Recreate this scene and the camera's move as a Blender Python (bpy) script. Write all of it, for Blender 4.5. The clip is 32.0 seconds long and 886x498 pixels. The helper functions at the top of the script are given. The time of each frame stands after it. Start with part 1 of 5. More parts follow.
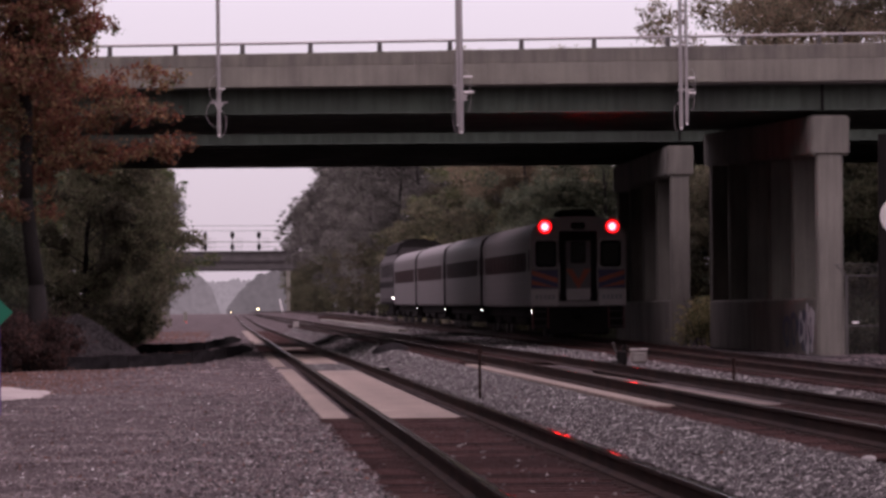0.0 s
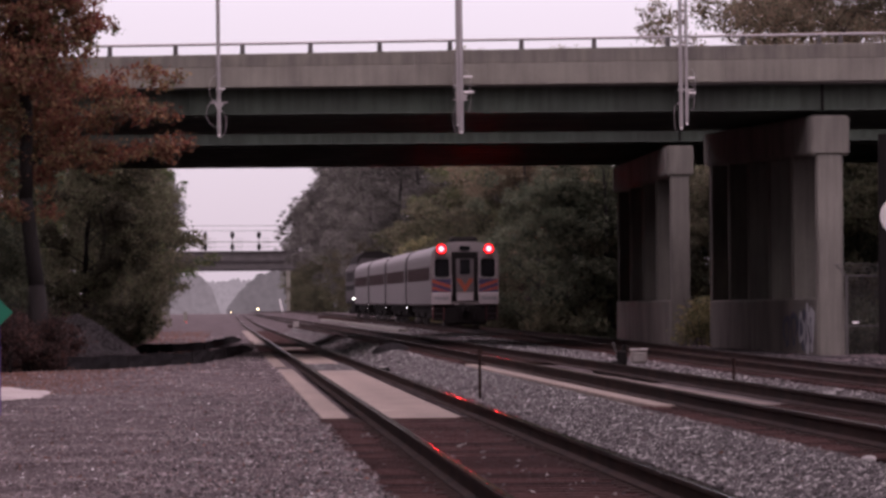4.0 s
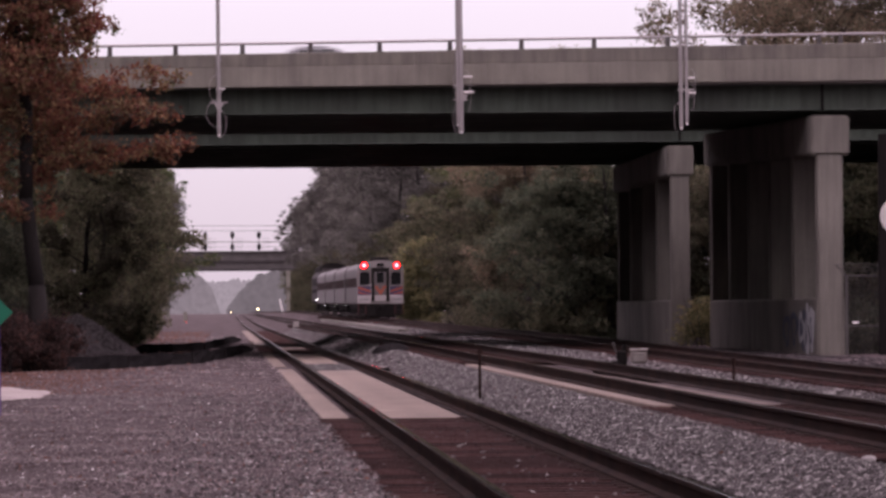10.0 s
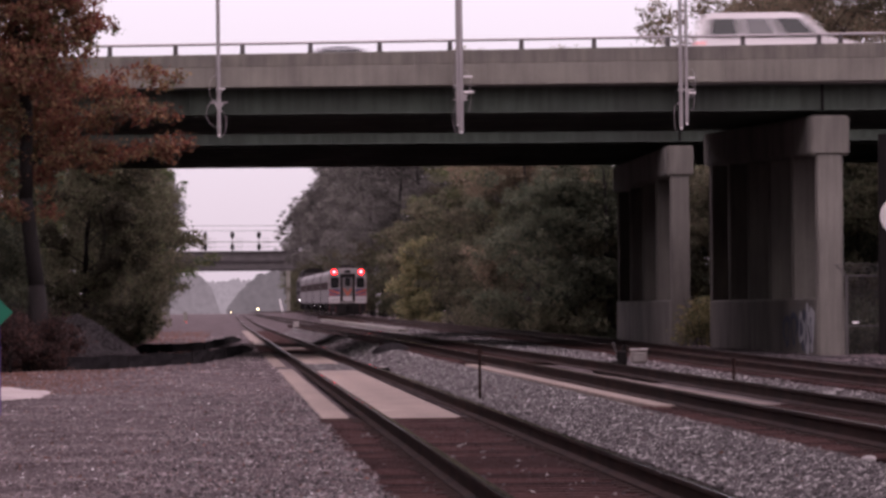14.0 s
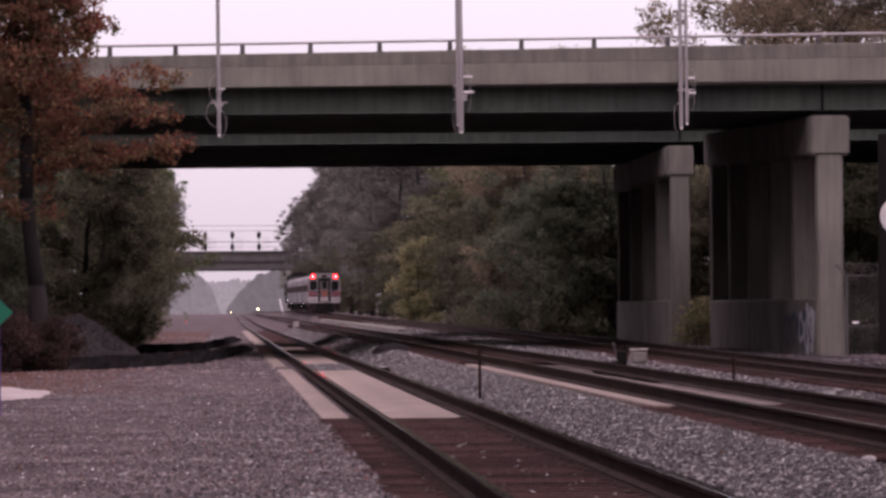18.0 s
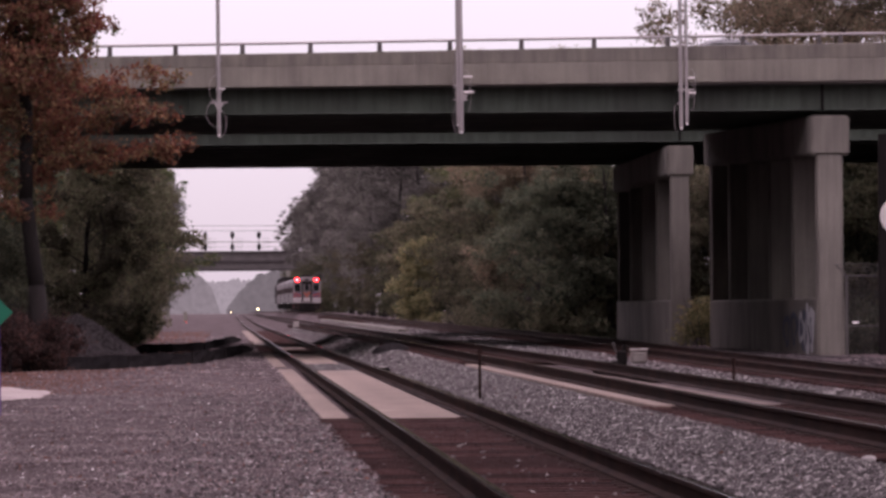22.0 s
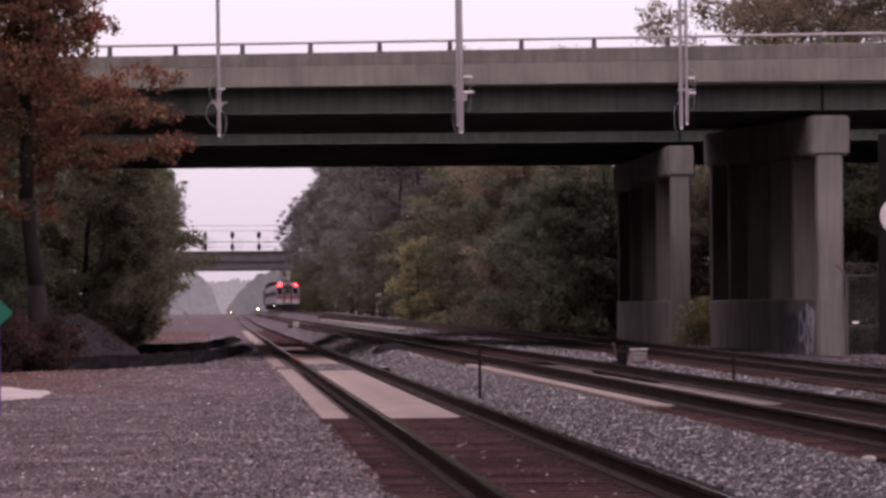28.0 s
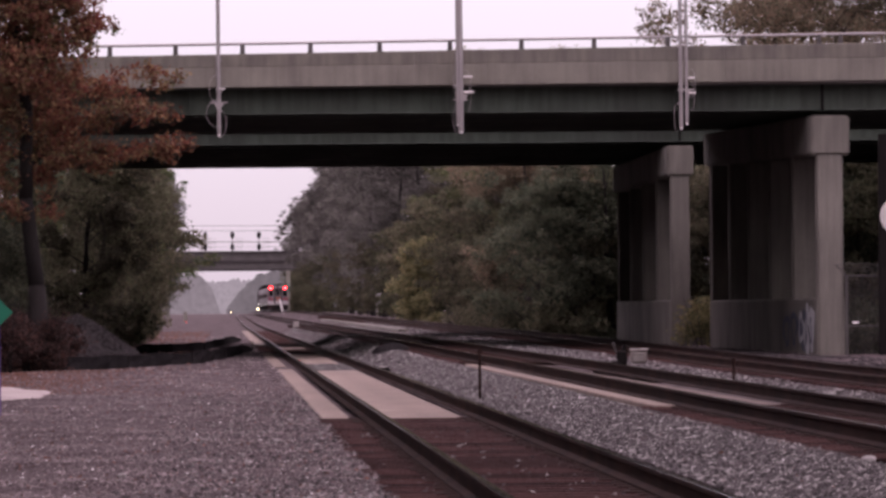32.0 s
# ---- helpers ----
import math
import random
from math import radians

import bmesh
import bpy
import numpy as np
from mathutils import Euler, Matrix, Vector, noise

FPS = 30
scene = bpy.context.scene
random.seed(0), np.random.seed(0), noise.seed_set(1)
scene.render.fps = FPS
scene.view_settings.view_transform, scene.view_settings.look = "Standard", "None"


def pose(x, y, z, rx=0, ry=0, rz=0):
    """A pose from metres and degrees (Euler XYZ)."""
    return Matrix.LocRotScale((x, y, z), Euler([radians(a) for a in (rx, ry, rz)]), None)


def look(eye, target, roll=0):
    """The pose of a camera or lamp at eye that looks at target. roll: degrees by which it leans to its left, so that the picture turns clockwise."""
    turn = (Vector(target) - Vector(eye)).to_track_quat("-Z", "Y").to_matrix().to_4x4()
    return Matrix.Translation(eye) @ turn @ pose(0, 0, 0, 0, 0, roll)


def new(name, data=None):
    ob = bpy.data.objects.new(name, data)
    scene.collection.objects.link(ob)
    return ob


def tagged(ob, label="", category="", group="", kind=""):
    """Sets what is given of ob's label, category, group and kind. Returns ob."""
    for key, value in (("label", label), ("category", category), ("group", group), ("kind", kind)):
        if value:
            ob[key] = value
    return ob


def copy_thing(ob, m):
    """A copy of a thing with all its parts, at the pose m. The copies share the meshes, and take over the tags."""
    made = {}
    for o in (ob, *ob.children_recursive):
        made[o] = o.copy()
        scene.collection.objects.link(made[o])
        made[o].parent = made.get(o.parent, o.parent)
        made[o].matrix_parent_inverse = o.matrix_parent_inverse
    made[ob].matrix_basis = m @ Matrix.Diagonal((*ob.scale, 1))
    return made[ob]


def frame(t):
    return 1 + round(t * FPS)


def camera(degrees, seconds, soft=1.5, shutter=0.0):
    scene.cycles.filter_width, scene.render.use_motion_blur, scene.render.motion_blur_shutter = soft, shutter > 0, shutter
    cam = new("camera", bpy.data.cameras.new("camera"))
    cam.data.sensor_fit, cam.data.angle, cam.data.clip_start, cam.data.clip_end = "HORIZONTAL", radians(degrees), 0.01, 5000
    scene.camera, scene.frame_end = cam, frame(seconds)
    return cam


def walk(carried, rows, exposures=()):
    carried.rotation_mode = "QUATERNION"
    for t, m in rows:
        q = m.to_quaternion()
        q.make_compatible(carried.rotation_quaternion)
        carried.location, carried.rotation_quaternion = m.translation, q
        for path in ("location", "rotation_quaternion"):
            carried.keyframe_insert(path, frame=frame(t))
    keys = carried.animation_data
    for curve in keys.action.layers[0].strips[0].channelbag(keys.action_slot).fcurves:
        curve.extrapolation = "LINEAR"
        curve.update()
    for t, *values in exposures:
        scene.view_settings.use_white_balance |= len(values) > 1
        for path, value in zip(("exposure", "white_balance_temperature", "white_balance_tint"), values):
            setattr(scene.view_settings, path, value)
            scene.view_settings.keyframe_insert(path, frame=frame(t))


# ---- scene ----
# ---- camera and its walk ----
cam = camera(11.48, 32.0, soft=3.0, shutter=0.5)
EYE = (0.0, 0.0, 1.40)
PITCH, ROLL = 0.808, -0.45


def aim(dx=0.0, dy=0.0):
    """The camera's pose, turned by dx, dy degrees from its rest."""
    e, h = radians(PITCH + dy), radians(dx)
    d = (math.sin(h) * math.cos(e), math.cos(h) * math.cos(e), math.sin(e))
    return look(EYE, [a + 100 * b for a, b in zip(EYE, d)], ROLL)


# the tripod is nudged in the first second and a half, then rests
PATH = [(0.0, aim()), (0.3, aim(-0.018, -0.006)), (0.5, aim(-0.037, -0.022)), (0.8, aim(-0.028, -0.008)),
        (1.0, aim(-0.018)), (1.3, aim(0.006)), (1.5, aim(0.013)), (1.8, aim(0.002)), (2.1, aim()), (32.0, aim())]
walk(cam, PATH, [(0.0, -0.19), (3.0, -0.11), (6.0, -0.06), (10.0, 0.0), (32.0, 0.06)])

# ---- world, sun, exposure ----
scene.view_settings.exposure = 0.0
world = bpy.data.worlds.new("dusk_sky")
scene.world = world
world.use_nodes = True
wn, wl = world.node_tree.nodes, world.node_tree.links
wn.clear()
w_out = wn.new("ShaderNodeOutputWorld")
w_add = wn.new("ShaderNodeAddShader")
w_sky = wn.new("ShaderNodeTexSky")
w_sky.sky_type, w_sky.sun_disc = "NISHITA", False
w_sky.sun_elevation, w_sky.sun_rotation = radians(35), radians(200)
w_bg1, w_bg2 = wn.new("ShaderNodeBackground"), wn.new("ShaderNodeBackground")
w_bg1.inputs["Strength"].default_value = 0.015
w_bg2.inputs["Strength"].default_value = 1.0
w_geo, w_sep = wn.new("ShaderNodeTexCoord"), wn.new("ShaderNodeSeparateXYZ")
w_ramp = wn.new("ShaderNodeValToRGB")
w_ramp.color_ramp.elements[0].position, w_ramp.color_ramp.elements[0].color = 0.0, (0.65, 0.52, 0.635, 1)
w_ramp.color_ramp.elements[1].position, w_ramp.color_ramp.elements[1].color = 0.075, (0.925, 0.765, 0.915, 1)
w_mid = w_ramp.color_ramp.elements.new(0.3)
w_mid.color = (1.35, 1.05, 1.235, 1)
w_top = w_ramp.color_ramp.elements.new(1.0)
w_top.color = (2.5, 1.92, 2.25, 1)
wl.new(w_geo.outputs["Generated"], w_sep.inputs[0])
wl.new(w_sep.outputs["Z"], w_ramp.inputs["Fac"])
wl.new(w_ramp.outputs["Color"], w_bg2.inputs["Color"])
wl.new(w_sky.outputs["Color"], w_bg1.inputs["Color"])
wl.new(w_bg1.outputs[0], w_add.inputs[0])
wl.new(w_bg2.outputs[0], w_add.inputs[1])
wl.new(w_add.outputs[0], w_out.inputs["Surface"])

sun = new("sun", bpy.data.lights.new("sun", "SUN"))
sun.data.energy, sun.data.angle, sun.data.color = 0.3, radians(40), (1.0, 0.9, 0.88)
sun.matrix_basis = look((30, -60, 55), (0, 60, 0))

# ---- materials ----


def mat(name, rgb, rough=0.8, metal=0.0, var=0.25, scale=1.0, rgb2=None, bump=0.0, bump_scale=None, streak=0.0, island=0.0,
        emit=None, glow=0.0, stops=None, spec=0.4, through_light=0.0, per_object=0.08, lines=0.0, blend=0.6):
    """A surface with broad blotches and fine grain, in metres of the object's own space."""
    m = bpy.data.materials.new(name)
    m.use_nodes = True
    nt = m.node_tree
    n, l = nt.nodes, nt.links
    b = n["Principled BSDF"]
    b.inputs["Roughness"].default_value, b.inputs["Metallic"].default_value = rough, metal
    b.inputs["Specular IOR Level"].default_value = spec
    if emit:
        b.inputs["Emission Color"].default_value, b.inputs["Emission Strength"].default_value = (*emit, 1), glow
    tc = n.new("ShaderNodeTexCoord")
    big, fine = n.new("ShaderNodeTexNoise"), n.new("ShaderNodeTexNoise")
    big.inputs["Scale"].default_value, big.inputs["Detail"].default_value = 0.6 * scale, 5
    fine.inputs["Scale"].default_value, fine.inputs["Detail"].default_value = 14 * scale, 3
    mp = n.new("ShaderNodeMapping")
    mp.inputs["Scale"].default_value = (1, 1, 1 - streak)
    l.new(tc.outputs["Object"], mp.inputs["Vector"])
    l.new(mp.outputs[0], big.inputs["Vector"])
    l.new(tc.outputs["Object"], fine.inputs["Vector"])
    c2 = rgb2 or tuple(v * (1 - 1.4 * var) for v in rgb)
    mix = n.new("ShaderNodeMix")
    mix.data_type = "RGBA"
    mix.inputs["A"].default_value, mix.inputs["B"].default_value = (*rgb, 1), (*c2, 1)
    sharp = n.new("ShaderNodeMapRange")
    sharp.inputs["From Min"].default_value, sharp.inputs["From Max"].default_value = 0.35, 0.68
    l.new(big.outputs["Fac"], sharp.inputs["Value"])
    l.new(sharp.outputs[0], mix.inputs["Factor"])
    hsv = n.new("ShaderNodeHueSaturation")
    grain = n.new("ShaderNodeMapRange")
    grain.inputs["To Min"].default_value, grain.inputs["To Max"].default_value = 1 - var, 1 + var
    l.new(fine.outputs["Fac"], grain.inputs["Value"])
    val = grain.outputs[0]
    if island:
        geo = n.new("ShaderNodeNewGeometry")
        rr = n.new("ShaderNodeMapRange")
        rr.inputs["To Min"].default_value, rr.inputs["To Max"].default_value = 1 - island, 1 + island
        l.new(geo.outputs["Random Per Island"], rr.inputs["Value"])
        mul = n.new("ShaderNodeMath")
        mul.operation = "MULTIPLY"
        l.new(val, mul.inputs[0])
        l.new(rr.outputs[0], mul.inputs[1])
        val = mul.outputs[0]
        oi, ro, mo = n.new("ShaderNodeObjectInfo"), n.new("ShaderNodeMapRange"), n.new("ShaderNodeMath")
        ro.inputs["To Min"].default_value, ro.inputs["To Max"].default_value = 1 - per_object, 1 + per_object
        mo.operation = "MULTIPLY"
        l.new(oi.outputs["Random"], ro.inputs["Value"])
        l.new(ro.outputs[0], mo.inputs[0])
        l.new(val, mo.inputs[1])
        val = mo.outputs[0]
        if per_object > 0.3:
            # each tree turns its own way through the autumn
            mh, rh = n.new("ShaderNodeMath"), n.new("ShaderNodeMapRange")
            mh.operation = "FRACT"
            ma = n.new("ShaderNodeMath")
            ma.operation = "MULTIPLY"
            ma.inputs[1].default_value = 7.31
            l.new(oi.outputs["Random"], ma.inputs[0])
            l.new(ma.outputs[0], mh.inputs[0])
            rh.inputs["To Min"].default_value, rh.inputs["To Max"].default_value = 0.48, 0.52
            l.new(mh.outputs[0], rh.inputs["Value"])
            l.new(rh.outputs[0], hsv.inputs["Hue"])
        if stops:
            ramp = n.new("ShaderNodeValToRGB")
            e = ramp.color_ramp.elements
            while len(e) < len(stops):
                e.new(0.5)
            for i, c in enumerate(stops):
                e[i].position, e[i].color = i / (len(stops) - 1), (*c, 1)
            l.new(geo.outputs["Random Per Island"], ramp.inputs["Fac"])
            mix2 = n.new("ShaderNodeMix")
            mix2.data_type = "RGBA"
            mix2.inputs["Factor"].default_value = blend
            l.new(mix.outputs["Result"], mix2.inputs["A"])
            l.new(ramp.outputs["Color"], mix2.inputs["B"])
            mix = mix2
    else:
        oi = n.new("ShaderNodeObjectInfo")
        rr = n.new("ShaderNodeMapRange")
        rr.inputs["To Min"].default_value, rr.inputs["To Max"].default_value = 1 - per_object, 1 + per_object
        l.new(oi.outputs["Random"], rr.inputs["Value"])
        mul = n.new("ShaderNodeMath")
        mul.operation = "MULTIPLY"
        l.new(val, mul.inputs[0])
        l.new(rr.outputs[0], mul.inputs[1])
        val = mul.outputs[0]
    if lines:
        # narrow run-down stains
        m3, n3, r3, x3 = n.new("ShaderNodeMapping"), n.new("ShaderNodeTexNoise"), n.new("ShaderNodeMapRange"), n.new("ShaderNodeMath")
        m3.inputs["Scale"].default_value = (5.5, 5.5, 0.35)
        n3.inputs["Scale"].default_value, n3.inputs["Detail"].default_value = 1.0, 6
        r3.inputs["From Min"].default_value, r3.inputs["From Max"].default_value = 0.38, 0.62
        r3.inputs["To Min"].default_value, r3.inputs["To Max"].default_value = 1 + 0.4 * lines, 1 - lines
        x3.operation = "MULTIPLY"
        l.new(tc.outputs["Object"], m3.inputs["Vector"])
        l.new(m3.outputs[0], n3.inputs["Vector"])
        l.new(n3.outputs["Fac"], r3.inputs["Value"])
        l.new(r3.outputs[0], x3.inputs[0])
        l.new(val, x3.inputs[1])
        val = x3.outputs[0]
    l.new(val, hsv.inputs["Value"])
    l.new(mix.outputs["Result"], hsv.inputs["Color"])
    l.new(hsv.outputs[0], b.inputs["Base Color"])
    if through_light:
        tr, ms = n.new("ShaderNodeBsdfTranslucent"), n.new("ShaderNodeMixShader")
        ms.inputs["Fac"].default_value = through_light
        l.new(hsv.outputs[0], tr.inputs["Color"])
        l.new(b.outputs[0], ms.inputs[1])
        l.new(tr.outputs[0], ms.inputs[2])
        l.new(ms.outputs[0], n["Material Output"].inputs["Surface"])
    if bump:
        bn = n.new("ShaderNodeTexNoise")
        bn.inputs["Scale"].default_value, bn.inputs["Detail"].default_value = bump_scale or 20 * scale, 4
        l.new(tc.outputs["Object"], bn.inputs["Vector"])
        bp = n.new("ShaderNodeBump")
        bp.inputs["Strength"].default_value, bp.inputs["Distance"].default_value = bump, 0.05
        l.new(bn.outputs["Fac"], bp.inputs["Height"])
        l.new(bp.outputs[0], b.inputs["Normal"])
    return m


def glowing(name, rgb, power):
    m = bpy.data.materials.new(name)
    m.use_nodes = True
    b = m.node_tree.nodes["Principled BSDF"]
    b.inputs["Base Color"].default_value = (*[0.5 * c for c in rgb], 1)
    b.inputs["Emission Color"].default_value, b.inputs["Emission Strength"].default_value = (*rgb, 1), power
    return m


M = dict(
    ground=mat("gravel_ground", (0.108, 0.089, 0.091), 0.95, var=0.5, scale=0.8, rgb2=(0.052, 0.041, 0.043), bump=0.9, bump_scale=9, spec=0.04),
    ballast=mat("grey_ballast", (0.155, 0.143, 0.144), 0.9, var=0.3, scale=2, rgb2=(0.108, 0.0995, 0.102), spec=0.08, island=0.3, blend=0.8,
                stops=[(0.0398, 0.036, 0.0379), (0.0723, 0.0653, 0.0683), (0.0938, 0.0862, 0.0892), (0.126, 0.118, 0.118), (0.335, 0.322, 0.315)]),
    gravel=mat("fine_grey_gravel", (0.284, 0.239, 0.245), 0.95, var=0.35, scale=1.0, rgb2=(0.087, 0.0689, 0.0726), spec=0.08, island=0.38, blend=0.42,
               stops=[(0.0958, 0.0787, 0.0859), (0.145, 0.121, 0.127), (0.178, 0.151, 0.154), (0.219, 0.188, 0.192), (0.356, 0.315, 0.315)]),
    litter=mat("fallen_leaves", (0.17, 0.08, 0.058), 0.9, var=0.3, scale=2, island=0.5),
    concrete=mat("weathered_concrete", (0.234, 0.223, 0.191), 0.9, var=0.12, scale=1.6, rgb2=(0.165, 0.153, 0.135), bump=0.15, streak=0.45, lines=0.10),
    concrete_dark=mat("stained_concrete", (0.188, 0.175, 0.15), 0.9, var=0.15, scale=1.9, rgb2=(0.125, 0.115, 0.106), bump=0.15, streak=0.5, lines=0.14),
    pier=mat("pier_concrete", (0.190, 0.180, 0.158), 0.9, var=0.14, scale=1.3, rgb2=(0.112, 0.105, 0.094), bump=0.2, streak=0.6, lines=0.15),
    slab=mat("pale_crossing_slab", (0.258, 0.208, 0.176), 0.9, var=0.2, scale=2.2, rgb2=(0.150, 0.117, 0.1), bump=0.3),
    old_slab=mat("dirty_crossing_slab", (0.165, 0.13, 0.113), 0.9, var=0.25, scale=2.0, rgb2=(0.10, 0.078, 0.07), bump=0.3),
    girder=mat("green_girder_paint", (0.070, 0.090, 0.072), 0.6, var=0.18, scale=1.0, rgb2=(0.048, 0.058, 0.048), streak=0.7, lines=0.25),
    deck=mat("deck_soffit", (0.27, 0.255, 0.245), 0.9, var=0.2, rgb2=(0.19, 0.18, 0.17)),
    heap_stone=mat("grey_heap_stone", (0.088, 0.077, 0.081), 0.95, var=0.4, scale=1.5, bump=0.8, bump_scale=12),
    dark_stone=mat("dark_crushed_stone", (0.055, 0.047, 0.05), 0.95, var=0.4, scale=1.5, bump=0.8, bump_scale=12),
    asphalt=mat("asphalt", (0.044, 0.0424, 0.0416), 0.9, var=0.2, bump=0.2),
    galv=mat("galvanised_steel", (0.36, 0.335, 0.34), 0.5, 0.45, var=0.1, scale=2),
    fence_steel=mat("dull_fence_steel", (0.13, 0.123, 0.122), 0.6, 0.4, var=0.15, scale=2),
    steel_dark=mat("weathered_steel", (0.11, 0.1, 0.1), 0.6, 0.4, var=0.2, scale=2),
    railside=mat("rusty_rail", (0.0393, 0.0216, 0.0185), 0.85, 0.1, var=0.3, scale=2, rgb2=(0.0186, 0.0123, 0.0117), spec=0.08),
    railtop=mat("polished_rail_head", (0.5, 0.46, 0.46), 0.05, 0.95, var=0.12, scale=2, bump=0.006, bump_scale=0.5),
    tie=mat("tarred_timber", (0.0506, 0.0251, 0.0236), 0.9, var=0.4, scale=2.5, rgb2=(0.0258, 0.0137, 0.0137), bump=0.5, per_object=0.5, spec=0.08),
    fabric=mat("black_fabric", (0.022, 0.020, 0.021), 0.95, var=0.2, spec=0.03, scale=3, bump=0.3),
    bark=mat("bark", (0.021, 0.017, 0.017), 0.95, var=0.3, scale=3, bump=0.6, streak=0.7),
    pale_bark=mat("pale_bark", (0.11, 0.095, 0.09), 0.95, var=0.3, scale=3, bump=0.5, streak=0.7),
    leaf_green=mat("green_leaves", (0.0691, 0.0829, 0.0449), 0.7, var=0.25, island=0.3, through_light=0.45, per_object=0.42, spec=0.2,
                   stops=[(0.057, 0.0812, 0.0415), (0.0933, 0.128, 0.0588), (0.13, 0.142, 0.0691), (0.173, 0.152, 0.0761)]),
    leaf_dull=mat("dull_brown_green_leaves", (0.0909, 0.0864, 0.0583), 0.75, var=0.25, island=0.4, through_light=0.45, per_object=0.42, spec=0.2,
                  stops=[(0.07, 0.0814, 0.0484), (0.108, 0.11, 0.0643), (0.145, 0.12, 0.0864), (0.108, 0.123, 0.0643)]),
    # leaf colour greyed to stand in for haze over the distant wood
    leaf_hazy=mat("haze_grey_leaves", (0.134, 0.127, 0.12), 0.8, var=0.25, island=0.4, through_light=0.45, per_object=0.42, spec=0.2,
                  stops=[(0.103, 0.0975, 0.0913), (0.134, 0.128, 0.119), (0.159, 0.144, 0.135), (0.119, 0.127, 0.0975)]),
    leaf_thin=mat("thinning_olive_leaves", (0.20, 0.17, 0.125), 0.75, var=0.25, island=0.4, through_light=0.5, per_object=0.1, spec=0.2,
                  stops=[(0.15, 0.145, 0.095), (0.22, 0.20, 0.13), (0.27, 0.17, 0.13), (0.19, 0.19, 0.12)]),
    leaf_orange=mat("rusty_autumn_leaves", (0.235, 0.075, 0.056), 0.7, var=0.3, scale=1.7, island=0.5, through_light=0.4, spec=0.2, rgb2=(0.075, 0.088, 0.042), blend=0.42,
                    stops=[(0.095, 0.036, 0.042), (0.27, 0.07, 0.066), (0.30, 0.13, 0.082), (0.12, 0.048, 0.052), (0.10, 0.115, 0.052), (0.12, 0.13, 0.062), (0.25, 0.19, 0.1)]),
    # green leaves darkened in colour to stand in for the overpass's shade
    leaf_shaded=mat("shade_darkened_leaves", (0.0738, 0.0861, 0.0581), 0.75, var=0.25, island=0.4, through_light=0.35, per_object=0.35, spec=0.2,
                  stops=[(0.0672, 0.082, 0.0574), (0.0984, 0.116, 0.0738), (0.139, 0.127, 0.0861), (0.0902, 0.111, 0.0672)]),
    leaf_yellow=mat("yellow_green_leaves", (0.22, 0.212, 0.112), 0.7, var=0.2, island=0.35, through_light=0.45, per_object=0.1, spec=0.2, rgb2=(0.17, 0.155, 0.08),
                    stops=[(0.18, 0.20, 0.1), (0.24, 0.235, 0.12), (0.28, 0.225, 0.13)]),
    brush=mat("dry_brush", (0.0863, 0.0516, 0.0474), 0.9, var=0.3, island=0.5, through_light=0.3,
              stops=[(0.031, 0.0232, 0.0232), (0.0568, 0.031, 0.0284), (0.0772, 0.0336, 0.0258)]),
    carbody=mat("brushed_stainless_body", (0.125, 0.11, 0.113), 0.55, 0.3, var=0.08, scale=1.5),
    face=mat("white_cab_paint", (0.225, 0.2, 0.2), 0.45, var=0.06, scale=2),
    black=mat("black_rubber_and_steel", (0.018, 0.016, 0.016), 0.9, var=0.2, spec=0.04),
    glass_dark=mat("dark_window_glass", (0.012, 0.012, 0.014), 0.12, var=0.1, spec=0.5),
    pale_glass=mat("painted_sky_glass", (0.14, 0.135, 0.14), 0.15, var=0.1, spec=0.5),
    coach_glass=mat("dull_coach_glass", (0.028, 0.016, 0.016), 0.7, var=0.1, spec=0.03),
    orange=mat("orange_stripe", (0.34, 0.075, 0.04), 0.5, var=0.1),
    red_paint=mat("dull_red_paint", (0.09, 0.02, 0.023), 0.6, var=0.15),
    blue=mat("blue_stripe", (0.05, 0.04, 0.1), 0.5, var=0.1),
    panel=mat("grimy_white_paint", (0.40, 0.36, 0.36), 0.5, var=0.1, scale=2),
    pale_box=mat("dirty_pale_paint", (0.36, 0.33, 0.315), 0.6, var=0.2, scale=4),
    white=mat("white_paint", (0.82, 0.79, 0.79), 0.45, var=0.06),
    sand=mat("pale_sand", (0.459, 0.407, 0.392), 0.95, var=0.15, scale=1.5, rgb2=(0.333, 0.289, 0.274), bump=0.4),
    silver=mat("silver_paint", (0.4, 0.4, 0.42), 0.35, 0.5, var=0.05),
    loco_grey=mat("sooty_grey_paint", (0.06, 0.053, 0.055), 0.8, var=0.15, spec=0.15),
    car_dark=mat("dark_blue_paint", (0.05, 0.055, 0.08), 0.3, 0.2, var=0.05),
    car_grey=mat("grey_paint", (0.22, 0.22, 0.235), 0.3, 0.4, var=0.05),
    green_sign=mat("green_sign_face", (0.02, 0.22, 0.13), 0.5, var=0.08),
    purple=mat("purple_post_paint", (0.1, 0.06, 0.22), 0.5, var=0.1),
    graffiti=mat("graffiti_paint", (0.52, 0.53, 0.55), 0.7, var=0.2, scale=3),
    graffiti_dark=mat("graffiti_dark_paint", (0.06, 0.07, 0.11), 0.7, var=0.2, scale=3),
    # three lens rings, weaker outwards, paint the marker lamp's red halo
    red_inner=glowing("red_marker_inner_glow", (1.0, 0.012, 0.02), 30.0),
    red_glow=glowing("red_marker_glow", (1.0, 0.006, 0.01), 6.0),
    red_rim=glowing("red_marker_rim_glow", (1.0, 0.004, 0.007), 0.9),
    red_core=glowing("red_marker_core", (1.0, 0.0018, 0.0022), 900.0),
    tail_glow=glowing("tail_lamp_glow", (1.0, 0.06, 0.06), 0.7),
